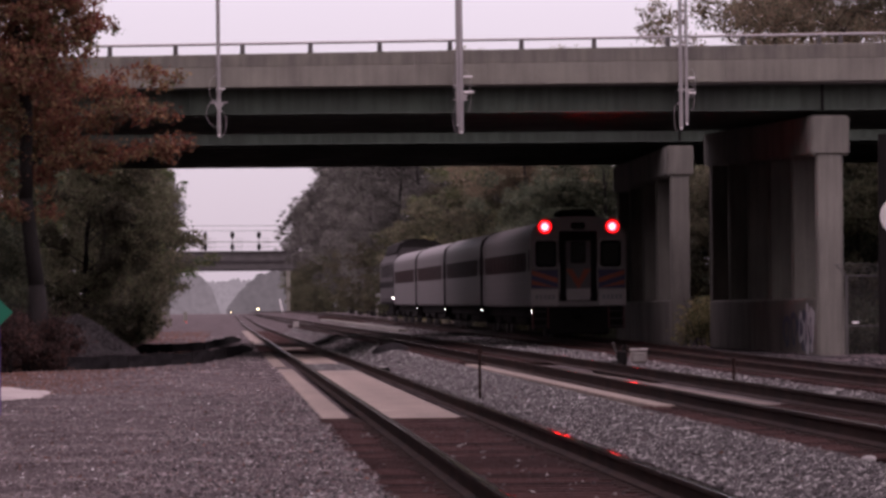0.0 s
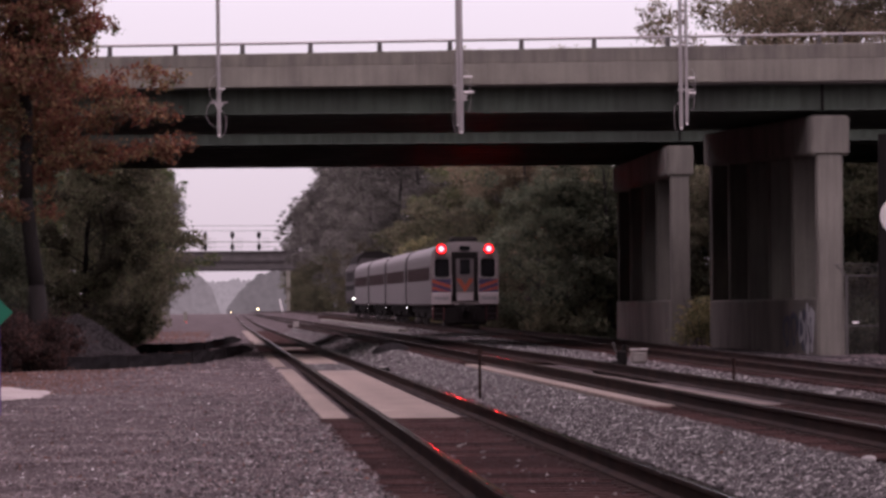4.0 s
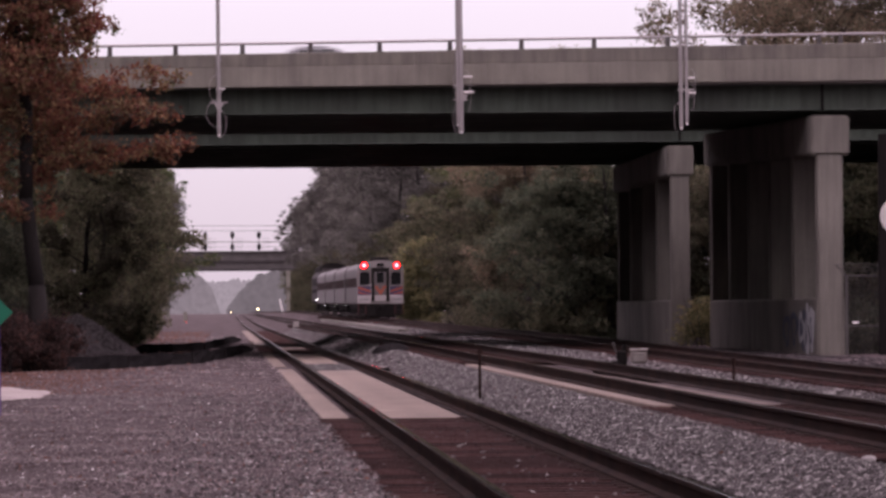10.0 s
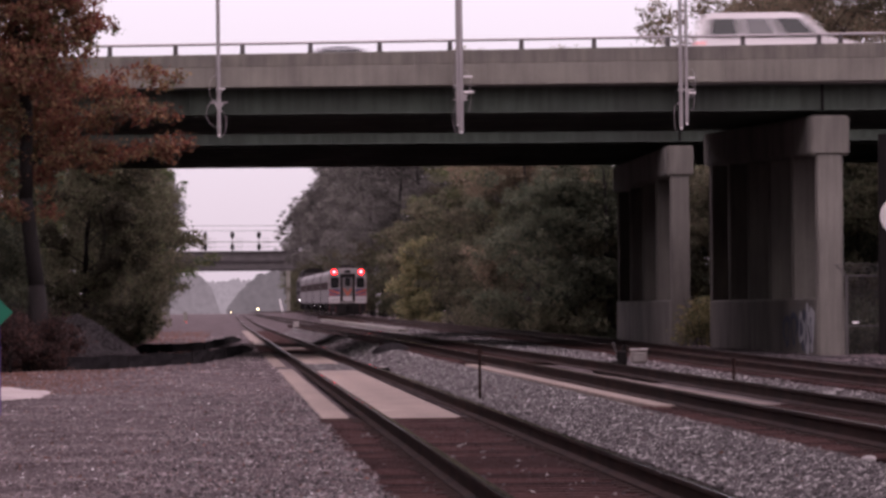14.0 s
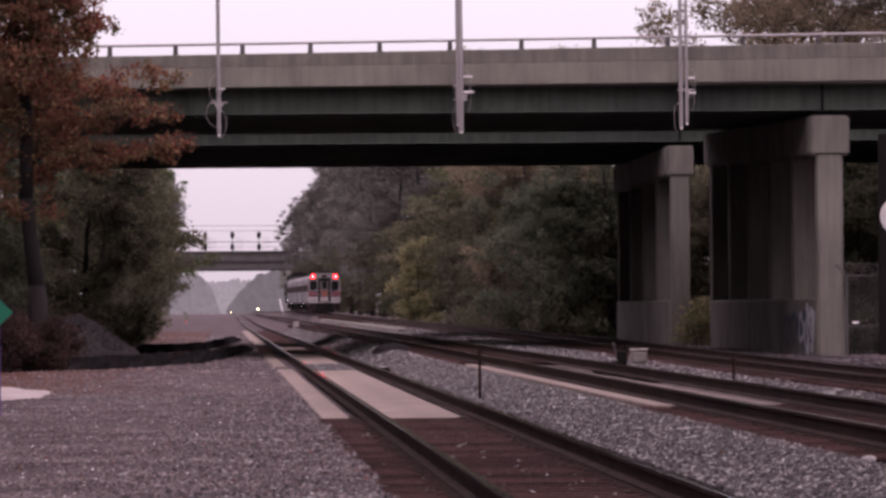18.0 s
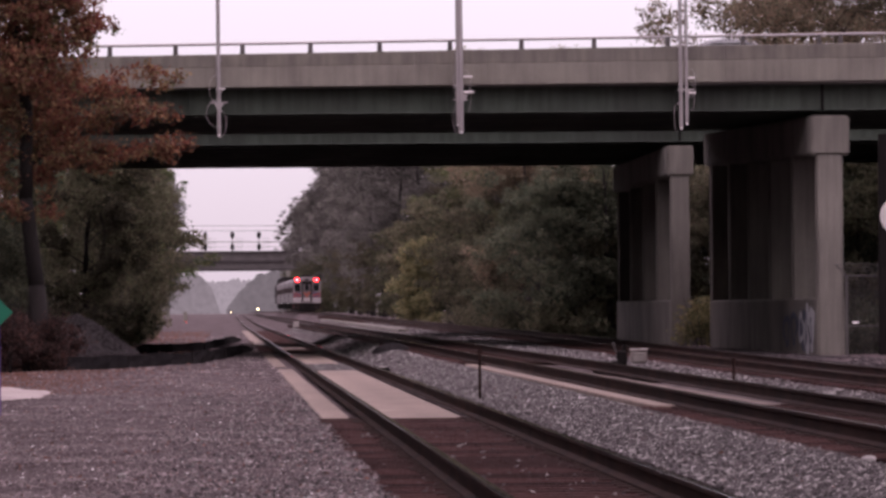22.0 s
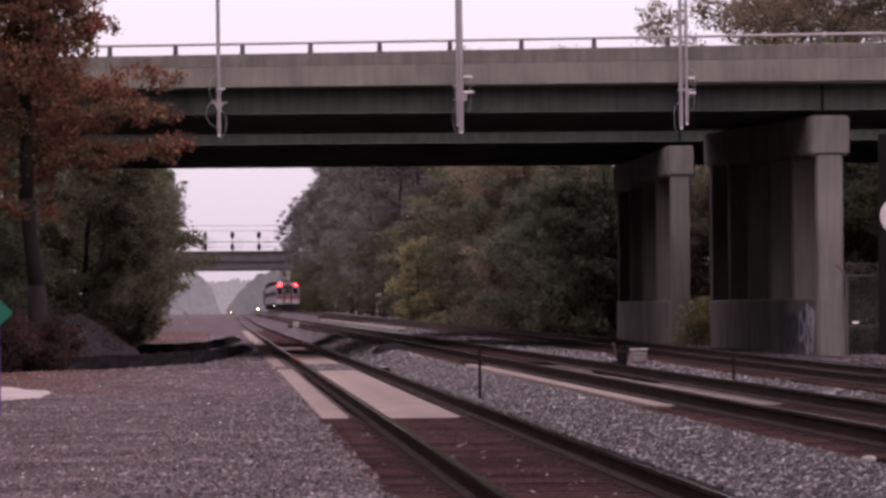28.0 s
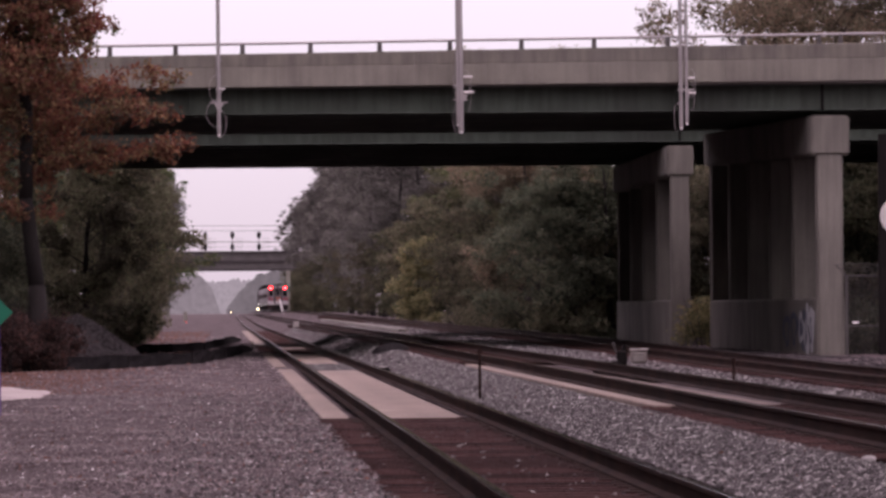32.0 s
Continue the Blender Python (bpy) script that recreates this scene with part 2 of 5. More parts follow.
    warm_glow=glowing("warm_lamp_glow", (1.0, 0.72, 0.42), 16.0),
    white_glow=glowing("white_lamp_glow", (1.0, 0.97, 0.9), 16.0),
)

# ---- small builders ----
AY = radians(2.83)          # the tracks run this far to the left of straight ahead


def T(lat, s, z=0.0):
    """World place from metres right of the eye and metres along the tracks."""
    return Vector((lat * math.cos(AY) - s * math.sin(AY), lat * math.sin(AY) + s * math.cos(AY), z))


def part(name, bm, material, parent=None, label="", smooth=False):
    if isinstance(bm, bpy.types.Mesh):
        me = bm
    else:
        me = bpy.data.meshes.new(name)
        bm.to_mesh(me)
        bm.free()
    if not me.materials:
        me.materials.append(M[material])
    if smooth:
        me.shade_smooth()
    ob = new(name, me)
    if parent is not None:
        ob.parent = parent
    if label:
        tagged(ob, label)
    return ob


def mesh(name, verts, faces, material=None):
    me = bpy.data.meshes.new(name)
    me.from_pydata([tuple(v) for v in verts], [], faces)
    me.update()
    if material:
        me.materials.append(M[material])
    return me


def box(bm, c, size, m=None, bevel=0.0):
    r = bmesh.ops.create_cube(bm, size=1.0, matrix=(m or Matrix()) @ Matrix.Translation(c) @ Matrix.Diagonal((*size, 1)))
    if bevel:
        es = list({e for v in r["verts"] for e in v.link_edges})
        bmesh.ops.bevel(bm, geom=es, offset=bevel, segments=1, affect="EDGES")
    return bm


def one_box(c, size, bevel=0.0, m=None):
    return box(bmesh.new(), c, size, m, bevel)


def tube(bm, a, b, r1, r2=None, seg=10):
    a, b = Vector(a), Vector(b)
    d = b - a
    m = Matrix.Translation((a + b) / 2) @ d.to_track_quat("Z", "Y").to_matrix().to_4x4()
    bmesh.ops.create_cone(bm, cap_ends=True, segments=seg, radius1=r1, radius2=r1 if r2 is None else r2, depth=d.length, matrix=m)
    return bm


def extrude_profile(pts, y0, y1):
    """A closed profile in x, z drawn out along y."""
    bm = bmesh.new()
    a = [bm.verts.new((x, y0, z)) for x, z in pts]
    b = [bm.verts.new((x, y1, z)) for x, z in pts]
    n = len(pts)
    for i in range(n):
        bm.faces.new((a[i], a[(i + 1) % n], b[(i + 1) % n], b[i]))
    bm.faces.new(a[::-1])
    bm.faces.new(b)
    bmesh.ops.recalc_face_normals(bm, faces=bm.faces)
    return bm


def flat(bm, pts, depth):
    """A thin plate with the given outline, facing along y."""
    a = [bm.verts.new(p) for p in pts]
    b = [bm.verts.new((p[0], p[1] + depth, p[2])) for p in pts]
    n = len(pts)
    bm.faces.new(a)
    bm.faces.new(b[::-1])
    for i in range(n):
        bm.faces.new((a[i], b[i], b[(i + 1) % n], a[(i + 1) % n]))
    bmesh.ops.recalc_face_normals(bm, faces=bm.faces)
    return bm


def empty(name, m=None, label="", category="", group="", kind=""):
    ob = new(name)
    if m is not None:
        ob.matrix_basis = m
    return tagged(ob, label, category, group, kind)


def smoothstep(a, b, x):
    if a > b:
        return 1.0 - smoothstep(b, a, x)
    t = max(0.0, min(1.0, (x - a) / (b - a)))
    return t * t * (3 - 2 * t)


# heights of the rail heads along the three tracks
def z1(s):
    return 0.195 + 0.0019 * max(0.0, min(s, 1000) - 420)


def z2(s):
    return 0.42 + 0.0010 * max(0.0, min(s, 500) - 50) - 0.06 * smoothstep(110, 260, s) + 0.0010 * max(0.0, min(s, 1000) - 500)


def z3(s):
    return 0.49 + 0.0026 * (max(60, min(s, 560)) - 148) - 0.125 * smoothstep(165, 85, s)


def lat3(s):
    return 11.86 - 0.0066 * (s - 147.7)


def lat2(s):
    return 6.17 - 0.0012 * max(0, s - 150)


def ground_z(lat, s):
    """The ballast surface: three beds at their own heights with shoulders between."""
    a, b, c = z1(s) - 0.2, z2(s) - 0.2, z3(s) - 0.2
    right = max(0.0, min(1.1, 0.003 * (s - 200)))
    for c0, top in ((2.54, z1(s)), (lat2(s), z2(s)), (lat3(s), z3(s))):
        if abs(lat - c0) < 1.25:
            return top - (0.20 if c0 < 3 and 100 < s < 152 else 0.25)
    z = a
    z = z + (b - z) * smoothstep(3.9, 4.9, lat)
    z = z + (c - z) * smoothstep(8.2, 9.8, lat)
    z = z + (right - z) * smoothstep(13.8, 16.0, lat)
    return z


def surface_z(lat, s):
    """The ground sheet's height, with its small unevenness."""
    z = ground_z(lat, s)
    if -12 < lat < 20 and 22 < s < 200:
        if min(abs(lat - 2.54), abs(lat - lat2(s)), abs(lat - lat3(s))) > 1.6:
            z += 0.05 * noise.noise(Vector((lat * 0.5, s * 0.35, 3.0)))
        z += 0.10 * math.exp(-((lat - 4.2) / 0.4) ** 2) * (0.6 + 0.6 * noise.noise(Vector((1, s * 0.12, 2))))
    return z


# ---- ground ----
def ground():
    ss = [-400, -100, 0, 20] + [20 + 1.0 * i for i in range(1, 91)] + [110 + 4 * i for i in range(1, 40)] + [270 + 20 * i for i in range(0, 30)] + [900, 1100, 1500, 2200, 3500]
    ls = [-3000, -900, -300, -100, -40, -20, -14, -10] + [-8 + 0.4 * i for i in range(65)] + [19, 22, 27, 40, 100, 300, 900, 3000]
    verts = []
    for s in ss:
        for la in ls:
            z = surface_z(la, s)
            verts.append(T(la, s, z - (0.5 if s > 1400 else 0)))
    n = len(ls)
    faces = [(i * n + j, i * n + j + 1, (i + 1) * n + j + 1, (i + 1) * n + j) for i in range(len(ss) - 1) for j in range(n - 1)]
    ob = part("ground", mesh("ground", verts, faces, "ground"), None)
    ob.data.shade_smooth()
    tagged(ob, "grey gravel ground with ballast beds beside the tracks", "ground", kind="structure")


ground()


def scatter_stones(name, count, pick, size, material, label, category, seed):
    """Many small broken stones, joined."""
    rng = np.random.default_rng(seed)
    base = np.array([(1, 0, 0), (-1, 0, 0), (0, 1, 0), (0, -1, 0), (0, 0, 1), (0, 0, -1)], float)
    tri = np.array([(0, 2, 4), (2, 1, 4), (1, 3, 4), (3, 0, 4), (2, 0, 5), (1, 2, 5), (3, 1, 5), (0, 3, 5)])
    pts = np.array([pick(rng) for _ in range(count)])
    v = base[None] * (0.6 + 0.7 * rng.random((count, 6, 3)))
    v += 0.45 * rng.standard_normal((count, 6, 3)) * 0.6
    sz = size[0] + (size[1] - size[0]) * rng.random((count, 1, 1)) ** 2
    v = v * sz * np.array([1.0, 1.0, 0.7])
    v += pts[:, None, :]
    f = (tri[None] + 6 * np.arange(count)[:, None, None]).reshape(-1, 3)
    me = bpy.data.meshes.new(name)
    me.from_pydata(v.reshape(-1, 3), [], f.tolist())
    me.materials.append(M[material])
    ob = new(name, me)
    tagged(ob, label, category, kind="stuff")


def pick_between(lat_of, s0, s1, lift=0.0):
    def pick(rng):
        u = rng.random()
        s = s0 * (s1 / s0) ** u
        la = lat_of(rng, s)
        return T(la, s, surface_z(la, s) + lift)
    return pick


def view_edge(s, side):
    return 0.0494 * s + side * 0.104 * s


scatter_stones("gravel", 74000, pick_between(lambda r, s: view_edge(s, -1) + (1.42 - view_edge(s, -1)) * r.random(), 26, 100), (0.007, 0.023),
               "gravel", "loose grey gravel of the trackside path", "gravel", 1)
scatter_stones("ballast", 96000, pick_between(lambda r, s: 3.62 + (min(4.95, view_edge(s, 1)) - 3.62) * r.random() if s < 36 else 3.62 + 1.36 * r.random(), 26, 120),
               (0.010, 0.031), "ballast", "coarse grey crushed-stone ballast between the tracks", "ballast", 2)
scatter_stones("ballast", 16000, pick_between(lambda r, s: 7.6 + 3.1 * r.random(), 45, 130), (0.018, 0.045),
               "ballast", "coarse grey crushed-stone ballast between the tracks", "ballast", 3)
scatter_stones("ballast", 4500, pick_between(lambda r, s: 1.7 + 1.6 * r.random(), 26, 57, -0.035), (0.015, 0.035),
               "dark_stone", "crushed stone filling the bays between ties", "ballast", 4)
scatter_stones("ballast", 5200, pick_between(lambda r, s: 1.85 + 1.3 * r.random(), 104.6, 118.2), (0.015, 0.04),
               "ballast", "crushed stone filling a gap between the crossing slabs", "ballast", 17)
scatter_stones("gravel", 6000, pick_between(lambda r, s: -0.9 + 2.25 * r.random() ** 0.7, 27, 75, 0.004), (0.010, 0.028),
               "ballast", "coarser stones strewn along the edge of the path", "gravel", 18)
scatter_stones("fallen_leaves", 900, pick_between(lambda r, s: view_edge(s, -1) + (1.2 - view_edge(s, -1)) * r.random(), 27, 85, 0.004), (0.008, 0.024),
               "litter", "reddish leaf scraps scattered on the path", "leaves", 19)
scatter_stones("fallen_leaves", 130, pick_between(lambda r, s: 3.7 + 1.2 * r.random(), 27, 90, 0.01), (0.008, 0.02),
               "litter", "reddish leaf scraps caught in the ballast", "leaves", 20)
scatter_stones("ballast", 260, pick_between(lambda r, s: 1.4 + 2.2 * r.random(), 27, 56, 0.06), (0.012, 0.03),
               "ballast", "loose pale stones lying on the ties", "ballast", 6)
scatter_stones("pale_stones", 260, pick_between(lambda r, s: view_edge(s, -1) + (1.2 - view_edge(s, -1)) * r.random(), 27, 90, 0.005), (0.008, 0.02),
               "white", "scattered pale stones on the gravel path", "gravel", 8)
scatter_stones("gravel", 9000, pick_between(lambda r, s: -5 + 6.3 * r.random(), 95, 260), (0.02, 0.05),
               "gravel", "loose grey gravel along the far path", "gravel", 12)
scatter_stones("ballast", 9000, pick_between(lambda r, s: 3.7 + 1.4 * r.random(), 110, 300), (0.03, 0.06),
               "ballast", "crushed-stone ballast between the far tracks", "ballast", 13)
scatter_stones("ballast", 9000, pick_between(lambda r, s: 13.1 + 4.5 * r.random(), 70, 200), (0.03, 0.075),
               "dark_stone", "dark crushed stone beside the outer track", "ballast", 16)
scatter_stones("ballast", 9000, pick_between(lambda r, s: 7.5 + 2.9 * r.random(), 120, 300), (0.03, 0.06),
               "ballast", "crushed-stone ballast between the far tracks", "ballast", 14)
scatter_stones("pale_stones", 130, pick_between(lambda r, s: 3.75 + 1.2 * r.random(), 27, 90, 0.005), (0.01, 0.024),
               "white", "scattered pale stones in the ballast", "ballast", 9)
scatter_stones("fallen_leaves", 11000, pick_between(lambda r, s: -5.6 + 6.4 * min(1.0, abs(r.normal(0, 0.28))), 76, 116), (0.014, 0.034),
               "litter", "rusty fallen leaves scattered on the gravel", "leaves", 5)

scatter_stones("fallen_leaves", 5000, pick_between(lambda r, s: -6.0 + 5.0 * r.random() ** 1.5, 118, 330), (0.03, 0.07),
               "litter", "brown fallen leaves along the edge of the far path", "leaves", 15)

# ---- tracks ----
RAIL = [(-0.07, -0.18), (0.07, -0.18), (0.07, -0.165), (0.012, -0.14), (0.012, -0.045), (0.036, -0.035), (0.036, -0.004), (-0.036, -0.004),
        (-0.036, -0.035), (-0.012, -0.045), (-0.012, -0.14), (-0.07, -0.165)]


def sweep(profile, path):
    verts, faces = [], []
    n = len(profile)
    for la, s, z in path:
        for x, dz in profile:
            verts.append(T(la + x, s, z + dz))
    for i in range(len(path) - 1):
        for j in range(n):
            a, b = i * n + j, i * n + (j + 1) % n
            faces.append((a, b, b + n, a + n))
    return verts, faces


def track(name, label, lat_of, z_of, s0, s1, tie0, tie1, skip):
    th = empty(name, label=label, category="railway track", kind="structure")
    steps = [s0 + (s1 - s0) * (i / 60) ** 1.6 for i in range(61)]
    for side in (-0.7175, 0.7175):
        path = [(lat_of(s) + side, s, z_of(s)) for s in steps]
        v, f = sweep(RAIL, path)
        r = part("rail", mesh("rail", v, f, "railside"), None, th)
        v, f = sweep([(0.0345 * k / 6, -(0.0345 * k / 6) ** 2 / 0.33) for k in range(-6, 7)][::-1], path)
        part("rail_head", mesh("rail_head", v, f, "railtop"), None, r, "polished steel running surface", smooth=True)
    tie = mesh("tie", *box_data(2.6, 0.23, 0.18, 0.012), "tie")
    plate = mesh("tie_plate", *box_data(0.36, 0.19, 0.016, 0.003), "railside")
    s, k = tie0, 0
    rest = []
    rng = random.Random(7)
    while s < tie1:
        if not any(a < s < b for a, b in skip):
            m = Matrix.Translation(T(lat_of(s) + rng.uniform(-0.06, 0.06), s, z_of(s) - 0.18 - 0.09 - 0.006)) @ pose(0, 0, 0, 0, 0, 2.83 + rng.uniform(-0.7, 0.7))
            if k < 150:
                o = part("tie", tie, None, th)
                o.matrix_basis = m
                for side in (-0.7175, 0.7175):
                    o2 = part("tie_plate", plate, None, o)
                    o2.matrix_basis = pose(side, 0, 0.092)
            else:
                rest.append(m)
            k += 1
        s += 0.5
    if rest:
        v0, f0 = box_data(2.6, 0.23, 0.18, 0.0)
        vs, fs = [], []
        for m in rest:
            fs += [tuple(i + len(vs) for i in q) for q in f0]
            vs += [m @ Vector(p) for p in v0]
        tagged(part("ties", mesh("ties", vs, fs, "tie"), None, th), kind="stuff")
    return th


def box_data(sx, sy, sz, bevel):
    bm = one_box((0, 0, 0), (sx, sy, sz), bevel)
    bm.verts.ensure_lookup_table()
    v = [tuple(q.co) for q in bm.verts]
    f = [tuple(q.index for q in p.verts) for p in bm.faces]
    bm.free()
    return v, f


track1 = track("railway_track_1", "rusty rails on tarred timber ties with a polished running surface", lambda s: 2.54, z1, 18, 900, 25, 330, [(57.5, 150)])
track2 = track("railway_track_2", "rusty rails on dark timber ties beyond a ballast strip", lat2, z2, 22, 900, 34, 330, [(53, 95)])
track3 = track("railway_track_3", "rusty rails on dark timber ties, used by the leaving train", lat3, z3, 30, 1000, 60, 420, [])


def slab(parent, la0, la1, s0, s1, ztop, count, look_of="slab"):
    """Pale crossing slabs, end to end, along a track."""
    step = (s1 - s0) / count
    for i in range(count):
        a, b = s0 + i * step + 0.03, s0 + (i + 1) * step - 0.03
        c = T((la0 + la1) / 2, (a + b) / 2, ztop - 0.06)
        o = part("crossing_slab", mesh("crossing_slab", *box_data(la1 - la0, b - a, 0.12, 0.015), look_of), None, parent, "pale concrete crossing slab" if look_of == "slab" else "dirty brown concrete crossing slab")
        o.matrix_basis = pose(*c, 0, 0, 2.83)


slab(track1, 1.25, 1.63, 57.7, 107.5, 0.012, 12)
slab(track1, 1.93, 3.10, 57.4, 104.6, 0.012, 12)
slab(track1, 1.22, 1.55, 113, 150, 0.012, 8)
slab(track1, 1.96, 3.06, 118, 146, 0.012, 6)
slab(track1, 1.93, 3.12, 165, 178, 0.012, 3)
slab(track1, 1.2, 1.72, 190, 330, 0.02, 10)
slab(track2, 5.13, 5.375, 52.5, 95, 0.255, 10)
slab(track2, 5.56, 6.78, 50.5, 95, 0.228, 11, "old_slab")
slab(track2, 6.98, 7.4, 72, 84, 0.335, 3)

trough = empty("cable_trough", label="pale concrete cable trough along the outer track", category="cable trough")
for i in range(17):
    q = 222 + 10.5 * i
    o = part("trough_lid", mesh("trough_lid", *box_data(0.5, 10.3, 0.5, 0.02), "concrete_dark"), None, trough)
    o.matrix_basis = pose(*T(8.75, q, 0.56 + 0.00154 * (q - 231) - 0.25), 0, 0, 2.83)

# ---- bridges ----
def bent(name, label, x0, x1, d0, d1, z_cap0, z_cap1, rise, z_foot, cols, wall_top, lean):
    """A row of columns under one long cap beam, with a crash wall between their feet; it follows the line of the tracks."""
    th = empty(name, pose((x0 + x1) / 2, d0, z_foot), label, "bridge pier")
    w = x1 - x0
    L = d1 - d0
    shear = -math.tan(AY)
    cap = bmesh.new()
    prof = [(-w / 2, z_cap0), (w / 2, z_cap0), (w / 2, z_cap1), (-w / 2, z_cap1)]
    vs = []
    for y, k in ((0.0, 0), (L, 1)):
        vs.append([cap.verts.new((x + shear * y, y, z - z_foot + rise * k)) for x, z in prof])
    for i in range(4):
        cap.faces.new((vs[0][i], vs[0][(i + 1) % 4], vs[1][(i + 1) % 4], vs[1][i]))
    cap.faces.new(vs[0][::-1])
    cap.faces.new(vs[1])
    bmesh.ops.recalc_face_normals(cap, faces=cap.faces)
    bmesh.ops.bevel(cap, geom=cap.edges[:], offset=0.07, segments=2, affect="EDGES")
    part("cap_beam", cap, "pier", th)
    cw = 0.72 if lean else 0.78
    for i in range(cols):
        y = 0.45 + (L - 0.9) * i / (cols - 1)
        top = z_cap0 - z_foot + rise * y / L + 0.02
        part("column", one_box((shear * y + 0.0, y, top / 2), (cw, cw, top), 0.06), "pier", th)
    wall = extrude_profile([(-0.42, -0.3), (0.42, -0.3), (0.42, wall_top - z_foot - 0.06), (0.36, wall_top - z_foot), (-0.36, wall_top - z_foot), (-0.42, wall_top - z_foot - 0.06)], 0.2, L - 0.2)
    for v in wall.verts:
        v.co.x += shear * v.co.y
    part("crash_wall", wall, "pier", th, "low concrete crash wall between the columns")
    return th


def climb(bm, zb, zt):
    """The parapet rises to the east, its top more than its foot."""
    for v in bm.verts:
        v.co.z += (0.003 + 0.007 * (v.co.z - zb) / (zt - zb)) * (v.co.x + 1)


def span(name, label, d0, d1, x0, x1, z_front, rise, z_par, girders, posts, joint):
    """Deck, parapets with a rail on posts, and green plate girders under it."""
    th = empty(name, pose(0, d0, 0), label, "road bridge")
    L = d1 - d0
    depth = 0.80
    for i in range(girders):
        y = 0.85 + (L - 1.7) * i / (girders - 1)
        z = z_front + rise * y / L
        cx = (x0 + x1) / 2
        prof = [(-0.21, 0), (0.21, 0), (0.21, 0.04), (0.015, 0.04), (0.015, depth - 0.04), (0.21, depth - 0.04), (0.21, depth), (-0.21, depth), (-0.21, depth - 0.04), (-0.015, depth - 0.04), (-0.015, 0.04), (-0.21, 0.04)]
        bm = extrude_profile(prof, -(x1 - x0) / 2, (x1 - x0) / 2)
        bmesh.ops.transform(bm, matrix=pose(cx, y, z, 0, 0, 90), verts=bm.verts)
        g = part("girder", bm, "girder", th)
        if i in (0, girders - 1):
            x = x0 + 1.2
            while x < x1:
                part("stiffener", one_box((x, y - 0.11, z + depth / 2), (0.02, 0.17, depth - 0.09)), "girder", g)
                x += 7.3
    slabm = bmesh.new()
    v = [slabm.verts.new(p) for p in ((x0, 0.9, z_front + depth + 0.004), (x1, 0.9, z_front + depth + 0.004), (x1, L - 0.9, z_front + rise + depth + 0.004), (x0, L - 0.9, z_front + rise + depth + 0.004))]
    t = [slabm.verts.new(q.co + Vector((0, 0, 0.185))) for q in v]
    for i in range(4):
        slabm.faces.new((v[i], v[(i + 1) % 4], t[(i + 1) % 4], t[i]))
    slabm.faces.new(v[::-1])
    slabm.faces.new(t)
    for q in slabm.verts:
        q.co.z += 0.004 * (q.co.x + 12)
    bmesh.ops.recalc_face_normals(slabm, faces=slabm.faces)
    part("deck", slabm, "deck", th, "dark concrete deck with an asphalt road")
    for y, rz, out in ((0.0, 0.0, -1), (L, rise, 1)):
        part("deck_edge", one_box(((x0 + x1) / 2, y - out * 0.52, z_front + depth + rz + 0.10), (x1 - x0, 0.76, 0.19)), "deck", th, "concrete edge strip of the deck")
        x, k = x0, 0
        zb = z_front + depth + rz + 0.03
        zt = z_par + rz
        while x < x1 - 0.1:
            w = min(9.3, x1 - x)
            bm = bmesh.new()
            low = (zb + 0.60 * (zt - zb))
            box(bm, (x + w / 2, y - out * 0.17, (zb + low) / 2), (w, 0.38, low - zb), None, 0.008)
            climb(bm, zb, zt)
            pa = part("parapet", bm, "concrete", th)
            bm = one_box((x + w / 2, y - out * 0.19, (low + zt) / 2), (w, 0.30, zt - low - 0.004), 0.02)
            climb(bm, zb, zt)
            part("coping", bm, "concrete_dark", pa, "stained upper course of the parapet")
            x += w
        if posts:
            rail = bmesh.new()
            tube(rail, (x0, y - out * 0.19, zt + 0.30 + 0.0087 * (x0 + 1)), (x1, y - out * 0.19, zt + 0.30 + 0.0087 * (x1 + 1)), 0.042, seg=8)
            part("handrail", rail, "galv", th, "grey metal tube rail on short posts")
            b = one_box((0, 0, 0), (0.14, 0.10, 0.30), 0.015)
            box(b, (0, 0, -0.13), (0.2, 0.16, 0.03))
            pm = bpy.data.meshes.new("post")
            b.to_mesh(pm)
            b.free()
            pm.materials.append(M["steel_dark"])
            # the posts stand a little wider apart towards the east, with a pair at the joint
            xs = [-7.98 + 2.007 * k + 0.01737 * k * (k - 1) for k in range(-17, 17)] + [11.98]
            for x in xs:
                o = part("post", pm, None, th)
                o.matrix_basis = pose(x, y - out * 0.19, zt + 0.14 + 0.010 * (x + 1))
    part("girder_joint", one_box((joint, 0.85 - 0.225, z_front + depth / 2), (0.09, 0.03, depth)), "black", th, "dark open joint between two girders")
    return th


span("road_bridge", "road overpass with concrete parapets over green steel girders", 132.0, 162.0, -38.0, 42.0, 7.345, 0.61, 9.21, 11, True, 11.45)
span("road_bridge", "second road overpass with green steel girders behind the first", 170.0, 199.0, -42.0, 42.0, 7.90, 0.01, 9.75, 9, False, 9.2)
bent("bridge_pier", "concrete column pier with graffiti on its crash wall", 11.05, 12.2, 131.9, 161.5, 5.98, 7.17, 0.66, -0.2, 6, 1.71, 0)
bent("bridge_pier", "concrete column pier of the second overpass", 8.62, 9.65, 169.0, 192.5, 6.53, 7.68, -0.03, -0.03, 5, 1.76, 1)


def embankment(name, lat, out):
    """Unseen concrete wall along the line, earth bank behind, added to block side light."""
    v, wall = [], []
    for q in (131.0, 198.8):
        p = T(lat, q)
        for dx, z in ((0.0, -0.3), (0.0, 6.9), (out, 6.9), (out, -0.3)):
            v.append((p.x + dx, q, z))
        for dx, z in ((0.0, -0.3), (0.0, 7.0), (0.5, 7.0), (0.5, -0.3)):
